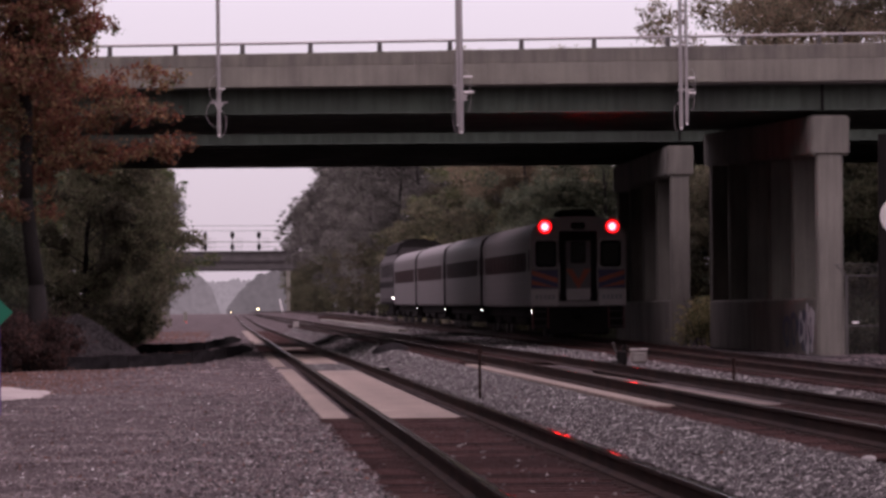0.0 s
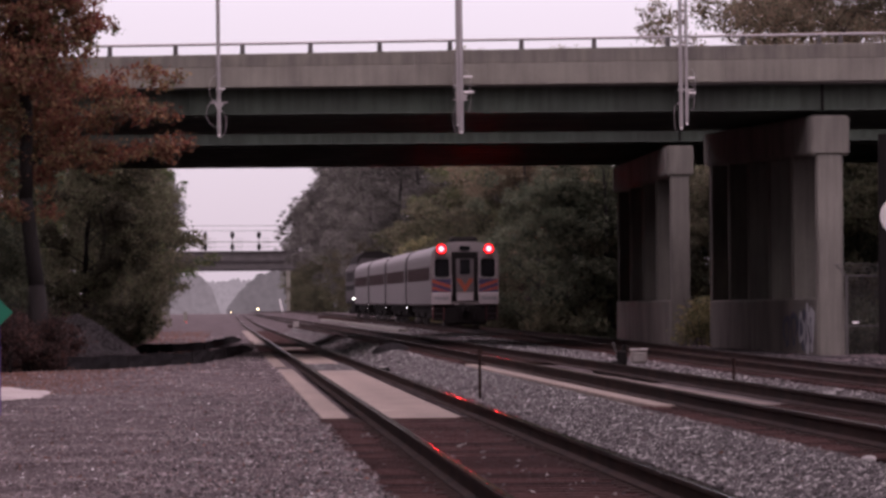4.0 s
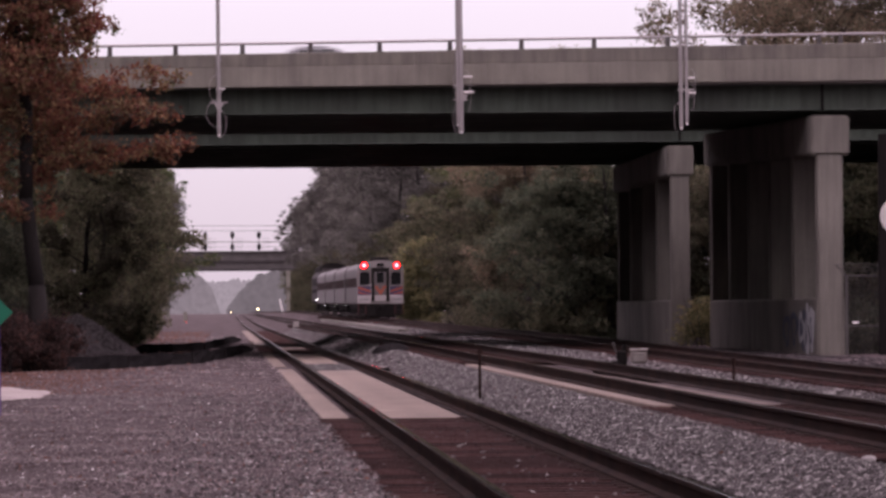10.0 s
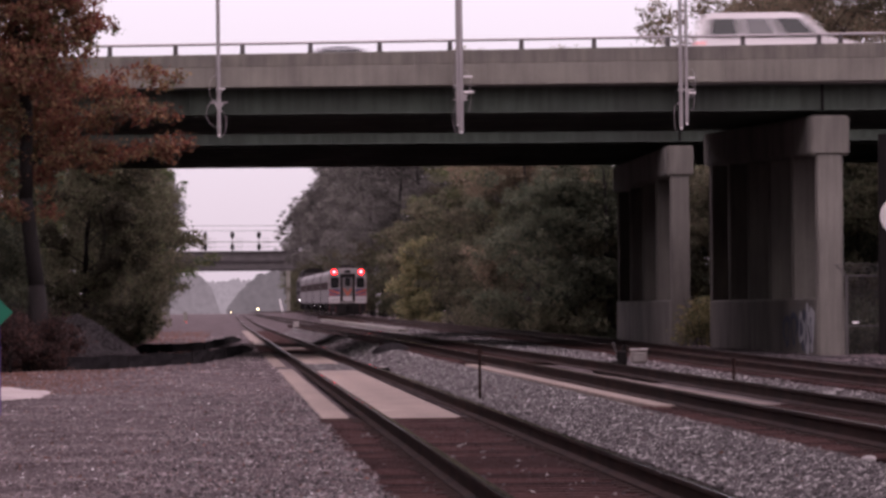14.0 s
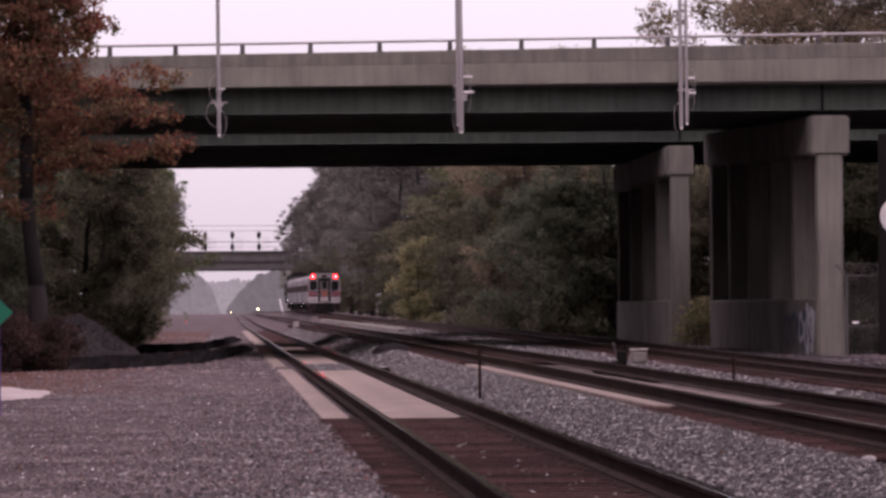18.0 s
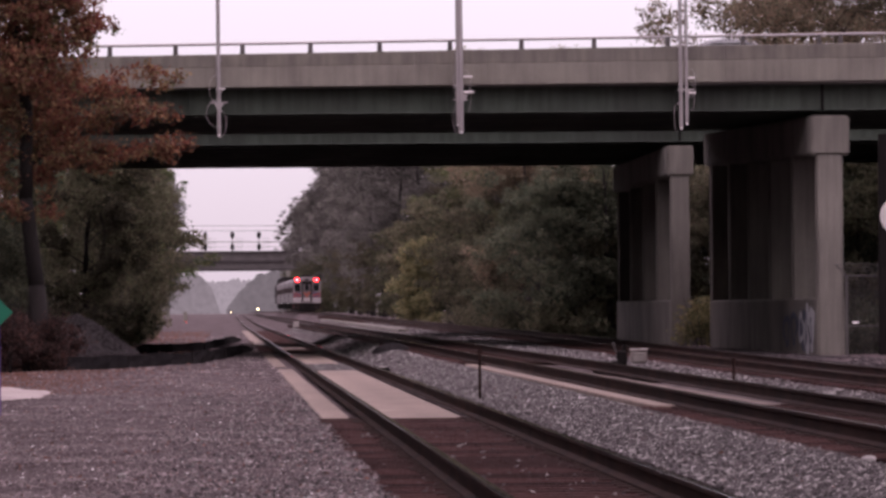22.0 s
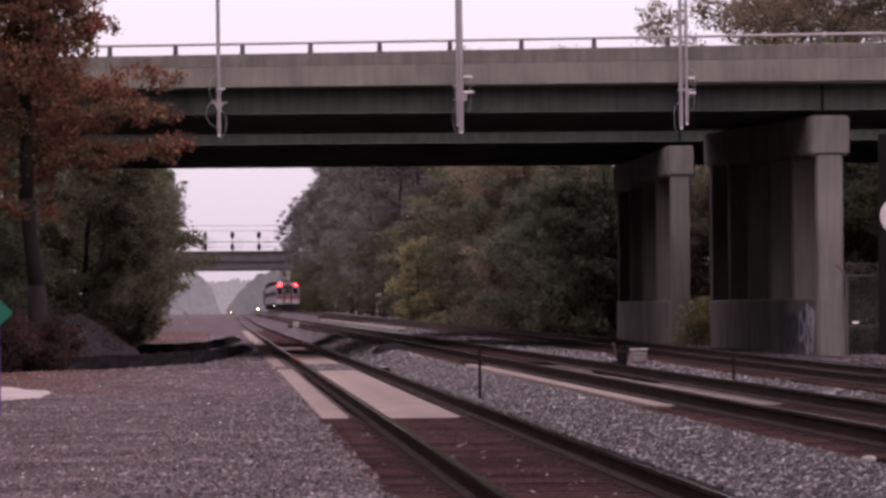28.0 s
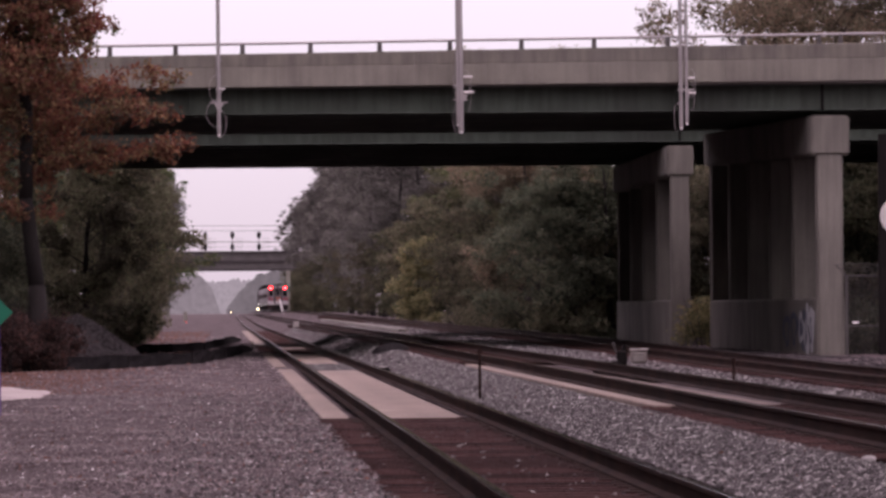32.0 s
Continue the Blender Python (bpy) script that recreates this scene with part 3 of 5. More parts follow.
            wall.append((p.x - math.copysign(dx, out) - 0.004, q + 0.1, z))
    f = [(0, 1, 5, 4), (1, 2, 6, 5), (2, 3, 7, 6), (0, 3, 2, 1), (4, 5, 6, 7), (0, 4, 7, 3)]
    tagged(part("embankment", mesh("embankment", v, f, "ground"), None), "unseen earth bank added to block side light under the overpass", "embankment", kind="structure")
    tagged(part(name, mesh(name, wall, f, "pier"), None), "unseen stained concrete wall added to block side light under the overpass", "wall", kind="structure")


embankment("wall_west", -11.8, -22.0)
embankment("wall_east", 30.5, 24.0)
for xa, xb, up in ((-900, -38.0, -0.104), (42.0, 900, 0.216)):
    v = [(x, y, z) for x in (xa, xb) for y, z in ((118, -0.3), (132.2, 8.325 + up), (161.8, 8.935 + up), (198.8, 8.8 + up), (212, -0.3))]
    f = [(i, i + 1, i + 6, i + 5) for i in range(4)] + [(0, 5, 9, 4), (4, 3, 2, 1, 0), (5, 6, 7, 8, 9)]
    tagged(part("approach_road", mesh("approach_road", v, f, "asphalt"), None), "asphalt road on a bank leading to the overpass", "road", kind="structure")


def bridge_pole(x, z0, tubes, arms):
    th = empty("utility_pole", pose(x, 131.62, z0), "slim grey steel pole clamped to the overpass, with brackets and cables", "utility pole", "poles on the overpass")
    for dx, r, zb in tubes:
        bm = tube(bmesh.new(), (dx, 0, zb), (dx - 0.035, 0, 8.0), r, r * 0.9, 12)
        part("pole_shaft", bm, "galv", th, smooth=False)
        part("pole_foot", tube(bmesh.new(), (dx, 0, zb - 0.06), (dx, 0, zb + 0.05), r * 0.75, r * 0.95, 10), "white", th)
    part("stay", one_box((0, 0.63, 0.75), (0.1, 1.26, 0.06), 0.01), "galv", th, "steel stay fixed to the girder")
    for z in (1.75, 2.25):
        part("clamp", one_box((0, 0.25, z), (0.09, 0.56, 0.06), 0.01), "galv", th, "steel clamp bolted to the parapet")
    for kind, dx, z, w in arms:
        if kind == "arm":
            bm = one_box((dx, -0.02, z), (w, 0.07, 0.05), 0.01)
            box(bm, (dx, 0.68, z), (0.06, 1.40, 0.05))
            part("bracket", bm, "galv", th)
        elif kind == "gusset":
            bm = bmesh.new()
            flat(bm, [(dx - w / 2, -0.06, z + 0.08), (dx + w / 2, -0.06, z + 0.08), (dx + 0.03, -0.06, z - 0.16), (dx - 0.03, -0.06, z - 0.16)], 0.03)
            part("gusset", bm, "galv", th, "small triangular bracket plate")
        elif kind == "lamp":
            bm = one_box((dx, -0.05, z), (w, 0.14, 0.06), 0.02)
            part("junction_box", bm, "white", th, "small pale box on the pole")
        else:
            bm = bmesh.new()
            pts = [Vector((dx + w * math.sin(a), -0.04, z + 0.42 * math.cos(a) * (1 if a < 3.2 else 0.9))) for a in [i * 0.35 for i in range(10)]]
            for p, q in zip(pts, pts[1:]):
                tube(bm, p, q, 0.009, seg=5)
            part("cable", bm, "galv", th)
    return th


bridge_pole(-6.66, 6.73, [(0.0, 0.062, 0.0)], [("arm", 0, 0.95, 0.52), ("gusset", 0.0, 0.86, 0.3), ("arm", 0.02, 1.33, 0.22), ("lamp", 0.12, 1.36, 0.14), ("loop", -0.02, 0.62, -0.36), ("loop", 0.0, 0.32, 0.22), ("loop", -0.06, 1.36, -0.22)])
bridge_pole(0.57, 6.77, [(0.0, 0.082, 0.0), (-0.1, 0.038, 0.22)], [("lamp", 0.22, 1.62, 0.28), ("lamp", 0.24, 1.17, 0.32), ("arm", -0.02, 0.95, 0.44), ("gusset", 0.1, 1.05, 0.2), ("arm", -0.1, 1.35, 0.24), ("loop", 0.1, 1.42, 0.2), ("loop", -0.06, 1.4, -0.16), ("loop", -0.1, 0.36, -0.14), ("loop", 0.2, 1.0, 0.1)])
bridge_pole(7.15, 6.84, [(0.0, 0.062, 0.0), (0.17, 0.052, 0.13)], [("arm", 0.12, 1.12, 0.5), ("gusset", 0.2, 1.02, 0.2), ("lamp", 0.34, 1.02, 0.22), ("lamp", 0.32, 1.47, 0.2), ("loop", 0.3, 1.3, 0.13), ("loop", -0.1, 0.3, -0.12), ("loop", 0.3, 0.9, 0.1)])

# ---- trees and brush ----
def leaf_cloud(name, rng, blobs, per, leaf, material):
    """Leaves in uneven clumps: small folded blades round many twig ends."""
    cs = []
    for (cx, cy, cz, rx, ry, rz, k) in blobs:
        for _ in range(k):
            d = rng.standard_normal(3)
            d /= np.linalg.norm(d)
            rad = rng.random() ** 0.3
            cs.append((cx + d[0] * rx * rad, cy + d[1] * ry * rad, cz + d[2] * rz * rad))
    cs = np.array(cs)
    n = len(cs) * per
    c = np.repeat(cs, per, 0) + rng.standard_normal((n, 3)) * leaf * np.array([2.0, 2.0, 1.4])
    a = rng.standard_normal((n, 3))
    a /= np.linalg.norm(a, axis=1, keepdims=True)
    b = np.cross(a, rng.standard_normal((n, 3)))
    b /= np.linalg.norm(b, axis=1, keepdims=True)
    s = leaf * (0.55 + 0.8 * rng.random((n, 1)))
    fold = np.cross(a, b) * s * 0.25
    v = np.stack([c - a * s, c + b * s * 0.55 + fold, c + a * s, c - b * s * 0.55 + fold], 1).reshape(-1, 3)
    f = (np.array([(0, 1, 2), (0, 2, 3)])[None] + 4 * np.arange(n)[:, None, None]).reshape(-1, 3)
    me = bpy.data.meshes.new(name)
    me.from_pydata(v, [], f.tolist())
    me.materials.append(M[material])
    return me


def tree(name, seed, height, spread, leaf_mat, bark_mat, label, leaf=0.16, clumps=260, per=18, low=0.3, trunk=0.22, category="tree", more=()):
    rng = np.random.default_rng(seed)
    th = empty(name, label=label, category=category)
    bm = bmesh.new()
    pts = [Vector((0, 0, -0.2))]
    lean = rng.normal(0, 0.04, 2)
    steps = 6
    for i in range(1, steps + 1):
        z = height * 0.9 * i / steps
        pts.append(Vector((lean[0] * z + rng.normal(0, 0.12), lean[1] * z + rng.normal(0, 0.12), z)))
    for i in range(steps):
        tube(bm, pts[i], pts[i + 1], trunk * (1 - 0.85 * i / steps) * (1.25 if i == 0 else 1), trunk * (1 - 0.85 * (i + 1) / steps), 8)
    part("trunk", bm, bark_mat, th, smooth=True)
    blobs = []
    limbs = 11
    for i in range(limbs):
        k = low + (0.95 - low) * (i + rng.random() * 0.7) / limbs
        idx = min(steps - 1, int(k / 0.9 * steps * 0.98))
        base = pts[idx].lerp(pts[idx + 1], (k / 0.9 * steps) % 1)
        ang = i * 2.4 + rng.normal(0, 0.4)
        reach = spread * (0.55 + 0.45 * math.sin(math.pi * min(1.0, (k - low) / (1 - low) * 0.85 + 0.18))) * (0.75 + 0.5 * rng.random())
        tip = base + Vector((math.cos(ang) * reach, math.sin(ang) * reach, reach * (0.25 + 0.5 * rng.random())))
        mid = base.lerp(tip, 0.5) + Vector((0, 0, 0.12 * reach))
        lb = bmesh.new()
        tube(lb, base, mid, trunk * 0.38 * (1.1 - k), trunk * 0.22 * (1.1 - k), 6)
        tube(lb, mid, tip, trunk * 0.22 * (1.1 - k), 0.015, 6)
        for q in range(3):
            e = mid.lerp(tip, 0.3 * q + 0.15)
            tube(lb, e, e + Vector((rng.normal(0, 0.3), rng.normal(0, 0.3), 0.3 + 0.2 * rng.random())) * reach * 0.5, 0.035, 0.008, 4)
        part("limb", lb, bark_mat, th)
        r = spread * (0.34 + 0.2 * rng.random())
        for q in range(4):
            c = tip.lerp(mid, 0.35 * q * rng.random()) + Vector(rng.normal(0, 0.5, 3)) * r
            k2 = 0.5 + 0.22 * rng.random()
            blobs.append((*c, r * k2, r * k2, r * k2 * 0.75, clumps // (limbs * 4 + 8)))
        blobs.append((*mid, r * 0.7, r * 0.7, r * 0.6, clumps // (limbs * 3)))
    t = pts[-1]
    blobs.append((t.x, t.y, t.z, spread * 0.4, spread * 0.4, height * 0.09, clumps // 8))
    blobs += more
    ob = part("crown", leaf_cloud("crown", rng, blobs, per, leaf, leaf_mat), None, th)
    return th


def bush(name, seed, r, h, leaf_mat, label, leaf=0.1, clumps=70, per=16, category="bush"):
    rng = np.random.default_rng(seed)
    th = empty(name, label=label, category=category)
    for i in range(8):
        bm = bmesh.new()
        a = rng.random() * 6.283
        p = Vector((math.cos(a) * r * 0.25, math.sin(a) * r * 0.25, -0.1))
        q = Vector((math.cos(a) * r * (0.4 + 0.5 * rng.random()), math.sin(a) * r * (0.4 + 0.5 * rng.random()), h * (0.6 + 0.45 * rng.random())))
        tube(bm, p, q, 0.025, 0.006, 5)
        part("stem", bm, "bark", th)
    blobs = []
    for i in range(7):
        a = rng.random() * 6.283
        q = r * 0.55 * rng.random()
        blobs.append((math.cos(a) * q, math.sin(a) * q, h * (0.15 + 0.5 * rng.random()), r * 0.5, r * 0.5, h * 0.32, clumps // 7))
    part("foliage", leaf_cloud("foliage", rng, blobs, per, leaf, leaf_mat), None, th)
    return th


def put(src, used, lat, s, z, turn, group="", size=1.0):
    """The first use moves the built one, later uses copy it; none stands under the second overpass."""
    s += 10.0 if 187 < s < 203 else 0.0
    m = Matrix.Translation(T(lat, s, z)) @ pose(0, 0, 0, 0, 0, turn) @ Matrix.Diagonal((size, size, size, 1))
    if src not in used:
        used.append(src)
        src.matrix_basis = m
        o = src
    else:
        o = copy_thing(src, m)
    if group:
        tagged(o, group=group)
    return o


def reach_of(src):
    """How far the crown stretches below five and a half metres, by direction."""
    far = [0.0] * 36
    for ch in src.children:
        if ch.name.startswith("crown"):
            co = np.empty(3 * len(ch.data.vertices))
            ch.data.vertices.foreach_get("co", co)
            co = co.reshape(-1, 3)
            co = co[co[:, 2] < 6.5]
            a = (np.degrees(np.arctan2(co[:, 1], co[:, 0])) / 10).astype(int) % 36
            r = np.hypot(co[:, 0], co[:, 1])
            for k in range(36):
                far[k] = float(r[a == k].max()) if (a == k).any() else 0.0
    return far


reaches = {}


def beside_line(src, off, size, s):
    """The turn and the distance from the outer track at which a crown clears the trains."""
    if src.name not in reaches:
        reaches[src.name] = reach_of(src)
    far = reaches[src.name]
    best = None
    for _ in range(5):
        turn = rt.uniform(0, 360)
        need = 0.0
        for k in range(36):
            c = -math.cos(math.radians(10 * k + 5 + turn - 2.83))
            need = max(need, far[k] * c)
        if best is None or need < best[0]:
            best = (need, turn)
    return best[1], max(off, best[0] * size + 1.85)


used = []
rt = random.Random(11)
green_a = tree("tree", 21, 15.5, 3.6, "leaf_green", "bark", "leafy dark green tree beside the line", leaf=0.099, clumps=420, per=46, low=0.12, trunk=0.24)
green_b = tree("tree", 22, 18, 4.2, "leaf_dull", "bark", "dull green and brown tree in the wood by the line", leaf=0.119, clumps=460, per=42, low=0.10, trunk=0.28)
green_c = tree("tree", 23, 19.5, 4.4, "leaf_green", "bark", "tall dark green tree in the wood by the line", leaf=0.119, clumps=480, per=42, low=0.14, trunk=0.3)
# far trees wear the haze-toned leaves
hazy_a = tree("tree", 24, 19, 4.2, "leaf_hazy", "bark", "tree in the distant wood with haze greyed into its leaf colour", leaf=0.132, clumps=420, per=37, low=0.15, trunk=0.28)
# these two wear the leaf colour with shade painted in
green_d = tree("tree", 27, 18.5, 4.2, "leaf_shaded", "bark", "green tree just beyond the overpass, shade painted into its leaves", leaf=0.112, clumps=480, per=42, low=0.10, trunk=0.28)
dark_low = tree("small_tree", 28, 8.5, 2.8, "leaf_shaded", "bark", "low green tree at the edge of the wood with shade-darkened leaves", leaf=0.0924, clumps=300, per=42, low=0.05, trunk=0.13)
dull_low = tree("small_tree", 25, 8.5, 3.0, "leaf_dull", "bark", "low dull green tree at the edge of the wood", leaf=0.0924, clumps=300, per=42, low=0.05, trunk=0.13)

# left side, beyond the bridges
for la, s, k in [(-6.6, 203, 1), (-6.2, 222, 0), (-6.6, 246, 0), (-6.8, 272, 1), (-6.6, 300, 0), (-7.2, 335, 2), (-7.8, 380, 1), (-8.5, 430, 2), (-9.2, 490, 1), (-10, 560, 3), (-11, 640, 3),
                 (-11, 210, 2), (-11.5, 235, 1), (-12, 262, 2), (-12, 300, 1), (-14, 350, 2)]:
    put((green_a, green_b, green_c, hazy_a)[k], used, la, s, 0, rt.uniform(0, 360), "trees along the line", min(1.0, (0.0565 * s + 0.6) / ((15.5, 18, 19.5, 19)[k] * 1.1)))
for la, s in [(-5.9, 204), (-5.7, 217), (-5.6, 236), (-5.7, 262), (-6.1, 290), (-6.6, 330), (-7.4, 370)]:
    put(dull_low, used, la, s, 0, rt.uniform(0, 360), "trees along the line")
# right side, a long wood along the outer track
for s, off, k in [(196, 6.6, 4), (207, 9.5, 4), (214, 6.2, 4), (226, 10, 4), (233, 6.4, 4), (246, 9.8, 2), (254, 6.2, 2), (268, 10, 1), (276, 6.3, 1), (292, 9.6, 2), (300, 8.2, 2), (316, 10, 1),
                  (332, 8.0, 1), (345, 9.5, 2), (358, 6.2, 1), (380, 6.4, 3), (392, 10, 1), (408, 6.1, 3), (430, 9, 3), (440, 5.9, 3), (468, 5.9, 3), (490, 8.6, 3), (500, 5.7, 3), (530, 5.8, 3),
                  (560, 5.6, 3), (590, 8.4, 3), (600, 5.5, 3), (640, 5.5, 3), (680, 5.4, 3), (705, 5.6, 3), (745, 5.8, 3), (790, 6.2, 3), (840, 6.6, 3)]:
    k2 = (green_a, green_b, green_c, hazy_a, green_d)[k]
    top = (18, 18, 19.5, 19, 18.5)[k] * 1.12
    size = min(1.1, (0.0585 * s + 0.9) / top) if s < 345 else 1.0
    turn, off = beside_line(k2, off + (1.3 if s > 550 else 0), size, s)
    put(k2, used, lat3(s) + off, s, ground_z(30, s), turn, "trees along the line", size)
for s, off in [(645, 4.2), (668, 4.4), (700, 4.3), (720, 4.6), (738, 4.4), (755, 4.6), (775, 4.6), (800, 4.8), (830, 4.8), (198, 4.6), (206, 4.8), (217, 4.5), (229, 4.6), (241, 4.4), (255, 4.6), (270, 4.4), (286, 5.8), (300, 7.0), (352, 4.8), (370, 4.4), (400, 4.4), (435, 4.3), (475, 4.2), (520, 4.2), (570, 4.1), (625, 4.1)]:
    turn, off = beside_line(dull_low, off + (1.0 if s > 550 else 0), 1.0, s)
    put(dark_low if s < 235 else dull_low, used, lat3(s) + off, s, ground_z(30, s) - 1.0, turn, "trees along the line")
# wood behind the piers, right
for la, s, k in [(20.5, 200, 2), (24, 198, 1), (27.5, 202, 2), (31, 200, 1), (23, 212, 1), (28, 215, 2), (34, 206, 2), (22, 228, 2), (26, 240, 1), (31, 236, 2)]:
    put((green_a, green_b, green_c, hazy_a)[k], used, la, s, 0, rt.uniform(0, 360), "trees behind the piers", 0.55)
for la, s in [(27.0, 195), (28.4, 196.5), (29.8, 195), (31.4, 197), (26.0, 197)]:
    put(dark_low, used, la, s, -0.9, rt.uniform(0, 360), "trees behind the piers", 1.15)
for la, s in [(19.5, 198), (23.0, 204)]:
    put(dull_low, used, la, s, -0.8, rt.uniform(0, 360), "trees behind the piers")
for la, s, k in [(28.5, 199, 1.2), (30.5, 203, 1.3), (32.5, 199, 1.2), (24.5, 196, 1.0), (22, 199, 1.1), (34.5, 204, 1.3)]:
    put(dull_low, used, la, s, -0.8, rt.uniform(0, 360), "trees behind the piers", k)
# unseen tree rows added beside and behind the viewer to block low sky
rb = random.Random(12)
for i in range(19):
    s = -20 + 7 * i
    left = -10.6 if s < 58 else -13.2 - (3.0 if s > 80 else 0)
    right = 17.8 if s < 56 else 21.8 if s < 92 else 26.5
    for row in (0, 1):
        put((green_a, green_b, green_c)[(i + row) % 3], used, left - 5 * row - (i % 2), s + 3 * row, 0, rb.uniform(0, 360), "trees along the line", 1.35)
        put((green_b, green_c, green_a)[(i + row) % 3], used, right + 6 * row + 0.6 * (i % 3), s + 4 - 3 * row, 0, rb.uniform(0, 360), "trees along the line", 1.3)
# unseen wood added behind the viewer, also to block low sky light
for i in range(22):
    put((green_c, green_b, green_a)[i % 3], used, -46 + 4.6 * i, -17 - 6 * (i % 2), 0, rb.uniform(0, 360), "trees along the line", 1.5)
# unseen trees added left of the overpass to keep side light out
for x, d, k in [(-15.2, 106, 0), (-17.5, 110, 1), (-15.5, 114, 2), (-18.5, 116, 0), (-16.5, 121, 1), (-19, 125, 2), (-22, 119, 1), (-22, 109, 0)]:
    m = pose(x, d, 0, 0, 0, rt.uniform(0, 360))
    tagged(copy_thing((green_a, green_b, green_c)[k], m), group="trees along the line")
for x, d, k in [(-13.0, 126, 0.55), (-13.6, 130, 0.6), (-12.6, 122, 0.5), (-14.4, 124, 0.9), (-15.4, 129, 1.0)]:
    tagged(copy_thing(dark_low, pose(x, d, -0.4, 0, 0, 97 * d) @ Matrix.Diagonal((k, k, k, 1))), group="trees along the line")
# the yellowing tree in front of the wood
put(tree("small_tree", 31, 6.3, 1.45, "leaf_yellow", "bark", "small yellow-green tree at the edge of the wood", leaf=0.13, clumps=330, per=22, low=0.05, trunk=0.1), used, 13.85, 318, 0.0, 20)
put(bush("bush", 32, 1.2, 2.2, "leaf_yellow", "small yellow-green bush by a bridge pier"), used, 17.9, 164.2, 0.0, 0)
# tall tree above the parapet, right
thin = tree("tree", 33, 20.5, 4.6, "leaf_thin", "bark", "tall thinning tree showing above the overpass", leaf=0.1, clumps=1700, per=15, low=0.30, trunk=0.25)
for la, s, turn in [(26.8, 216, 30), (29.6, 222, 140), (32.9, 214, 250)]:
    put(thin, used, la, s, 0.0, turn, "tall trees above the overpass")
for la, s, k in [(16.6, 250, 0.93), (18.2, 252, 0.95), (20.6, 251, 0.93)]:
    put(green_b, used, la, s, 0, rt.uniform(0, 360), "trees along the line", k)

for la, s in [(17.2, 305), (18.0, 312), (19.6, 322), (20.5, 308), (17.5, 335), (lat3(327) + 6.2, 327), (lat3(336) + 5.6, 336), (lat3(345) + 6.8, 345)]:
    put(dull_low, used, la, s, -0.3, rt.uniform(0, 360), "trees along the line", 1.15)
for x, d, k in [(-20.2, 212, 0.92), (-23.5, 216, 1.0), (-17.7, 216, 0.82)]:
    tagged(copy_thing(green_b, pose(x, d, 0, 0, 0, 140) @ Matrix.Diagonal((k, k, k, 1))), group="trees along the line")
# treetops that just clear the parapet
for la, s, k in [(16.6, 240, 0.765), (17.6, 243, 0.76)]:
    put(thin, used, la, s, 0, 60 + 50 * la, "tall trees above the overpass", k)

# the autumn tree in front of the overpass
autumn = tree("autumn_tree", 41, 14.5, 1.6, "leaf_orange", "bark", "autumn oak with rusty orange and brown leaves", leaf=0.064, clumps=380, per=38, low=0.33, trunk=0.25,
              more=[(3.0, 0.0, 7.35, 0.65, 0.8, 0.3, 11), (1.6, 0.3, 7.25, 1.0, 1.0, 0.4, 23), (0.0, 0.0, 7.7, 1.3, 1.3, 0.5, 42), (2.4, -0.3, 6.5, 1.05, 1.0, 0.35, 25),
                    (0.8, 0.0, 6.4, 1.2, 1.2, 0.5, 35), (-0.9, 0.0, 6.7, 1.3, 1.3, 0.9, 45), (2.9, 0.2, 5.6, 0.85, 1.0, 0.3, 20), (1.4, 0.0, 5.4, 1.1, 1.1, 0.4, 25),
                    (-0.8, 0.4, 5.2, 1.4, 1.4, 0.7, 42), (0.5, 0.0, 9.0, 1.2, 1.4, 0.8, 70), (-0.6, 0.3, 8.7, 1.1, 1.2, 0.7, 85), (0.1, 0.6, 9.6, 1.0, 1.0, 0.5, 60), (-1.0, 0.4, 9.9, 1.0, 1.0, 0.6, 60), (1.5, 0.1, 8.75, 0.55, 0.6, 0.25, 10), (-0.5, 0.0, 4.2, 1.0, 1.0, 0.5, 17)])
autumn.matrix_basis = pose(-10.05, 110, -0.05)
autumn2 = tree("autumn_tree", 42, 13.5, 2.5, "leaf_orange", "pale_bark", "pale-barked autumn tree with rusty leaves", leaf=0.09, clumps=480, per=20, low=0.35, trunk=0.16)
autumn2.matrix_basis = pose(-12.0, 117, -0.05, 0, 0, 200)
for i, (x, d, r, h) in enumerate([(-10.6, 107.5, 1.0, 1.7), (-10.0, 109, 0.8, 1.2), (-11.0, 110, 1.2, 2.0), (-10.1, 108.8, 0.9, 1.8), (-9.9, 112, 0.9, 1.25), (-10.6, 114, 1.2, 1.7), (-11.6, 113, 1.2, 1.9), (-11.2, 120, 1.5, 2.0)]):
    b = bush("bush", 50 + i, r, h, "brush", "dry reddish-brown brush at the path's edge", leaf=0.05, clumps=210, per=18)
    b.matrix_basis = pose(x, d, -0.05, 0, 0, 70 * i)
brush_b = bush("bush", 60, 2.2, 2.0, "leaf_dull", "low brown-green scrub below the trees", leaf=0.1, clumps=160, per=18)
for la, s in [(17.4, 197), (18.8, 199), (20.4, 196), (16.4, 205), (15.6, 196), (22.5, 200), (24.5, 199), (27, 200), (29.5, 201), (31.5, 199), (33, 202), (16.2, 216), (16.0, 230), (15.8, 246), (15.9, 262), (15.7, 280)]:
    put(brush_b, used, la, s, -0.1, rt.uniform(0, 360), "scrub below the trees")
for la, s in [(-5.2, 172), (-4.7, 186), (-5.0, 205), (-5.0, 232), (-5.4, 262), (-5.8, 300), (-6.4, 160), (-6.4, 350)]:
    put(brush_b, used, la, s, -0.1, rt.uniform(0, 360), "scrub below the trees")

# scrub in the same shade-darkened leaf colour
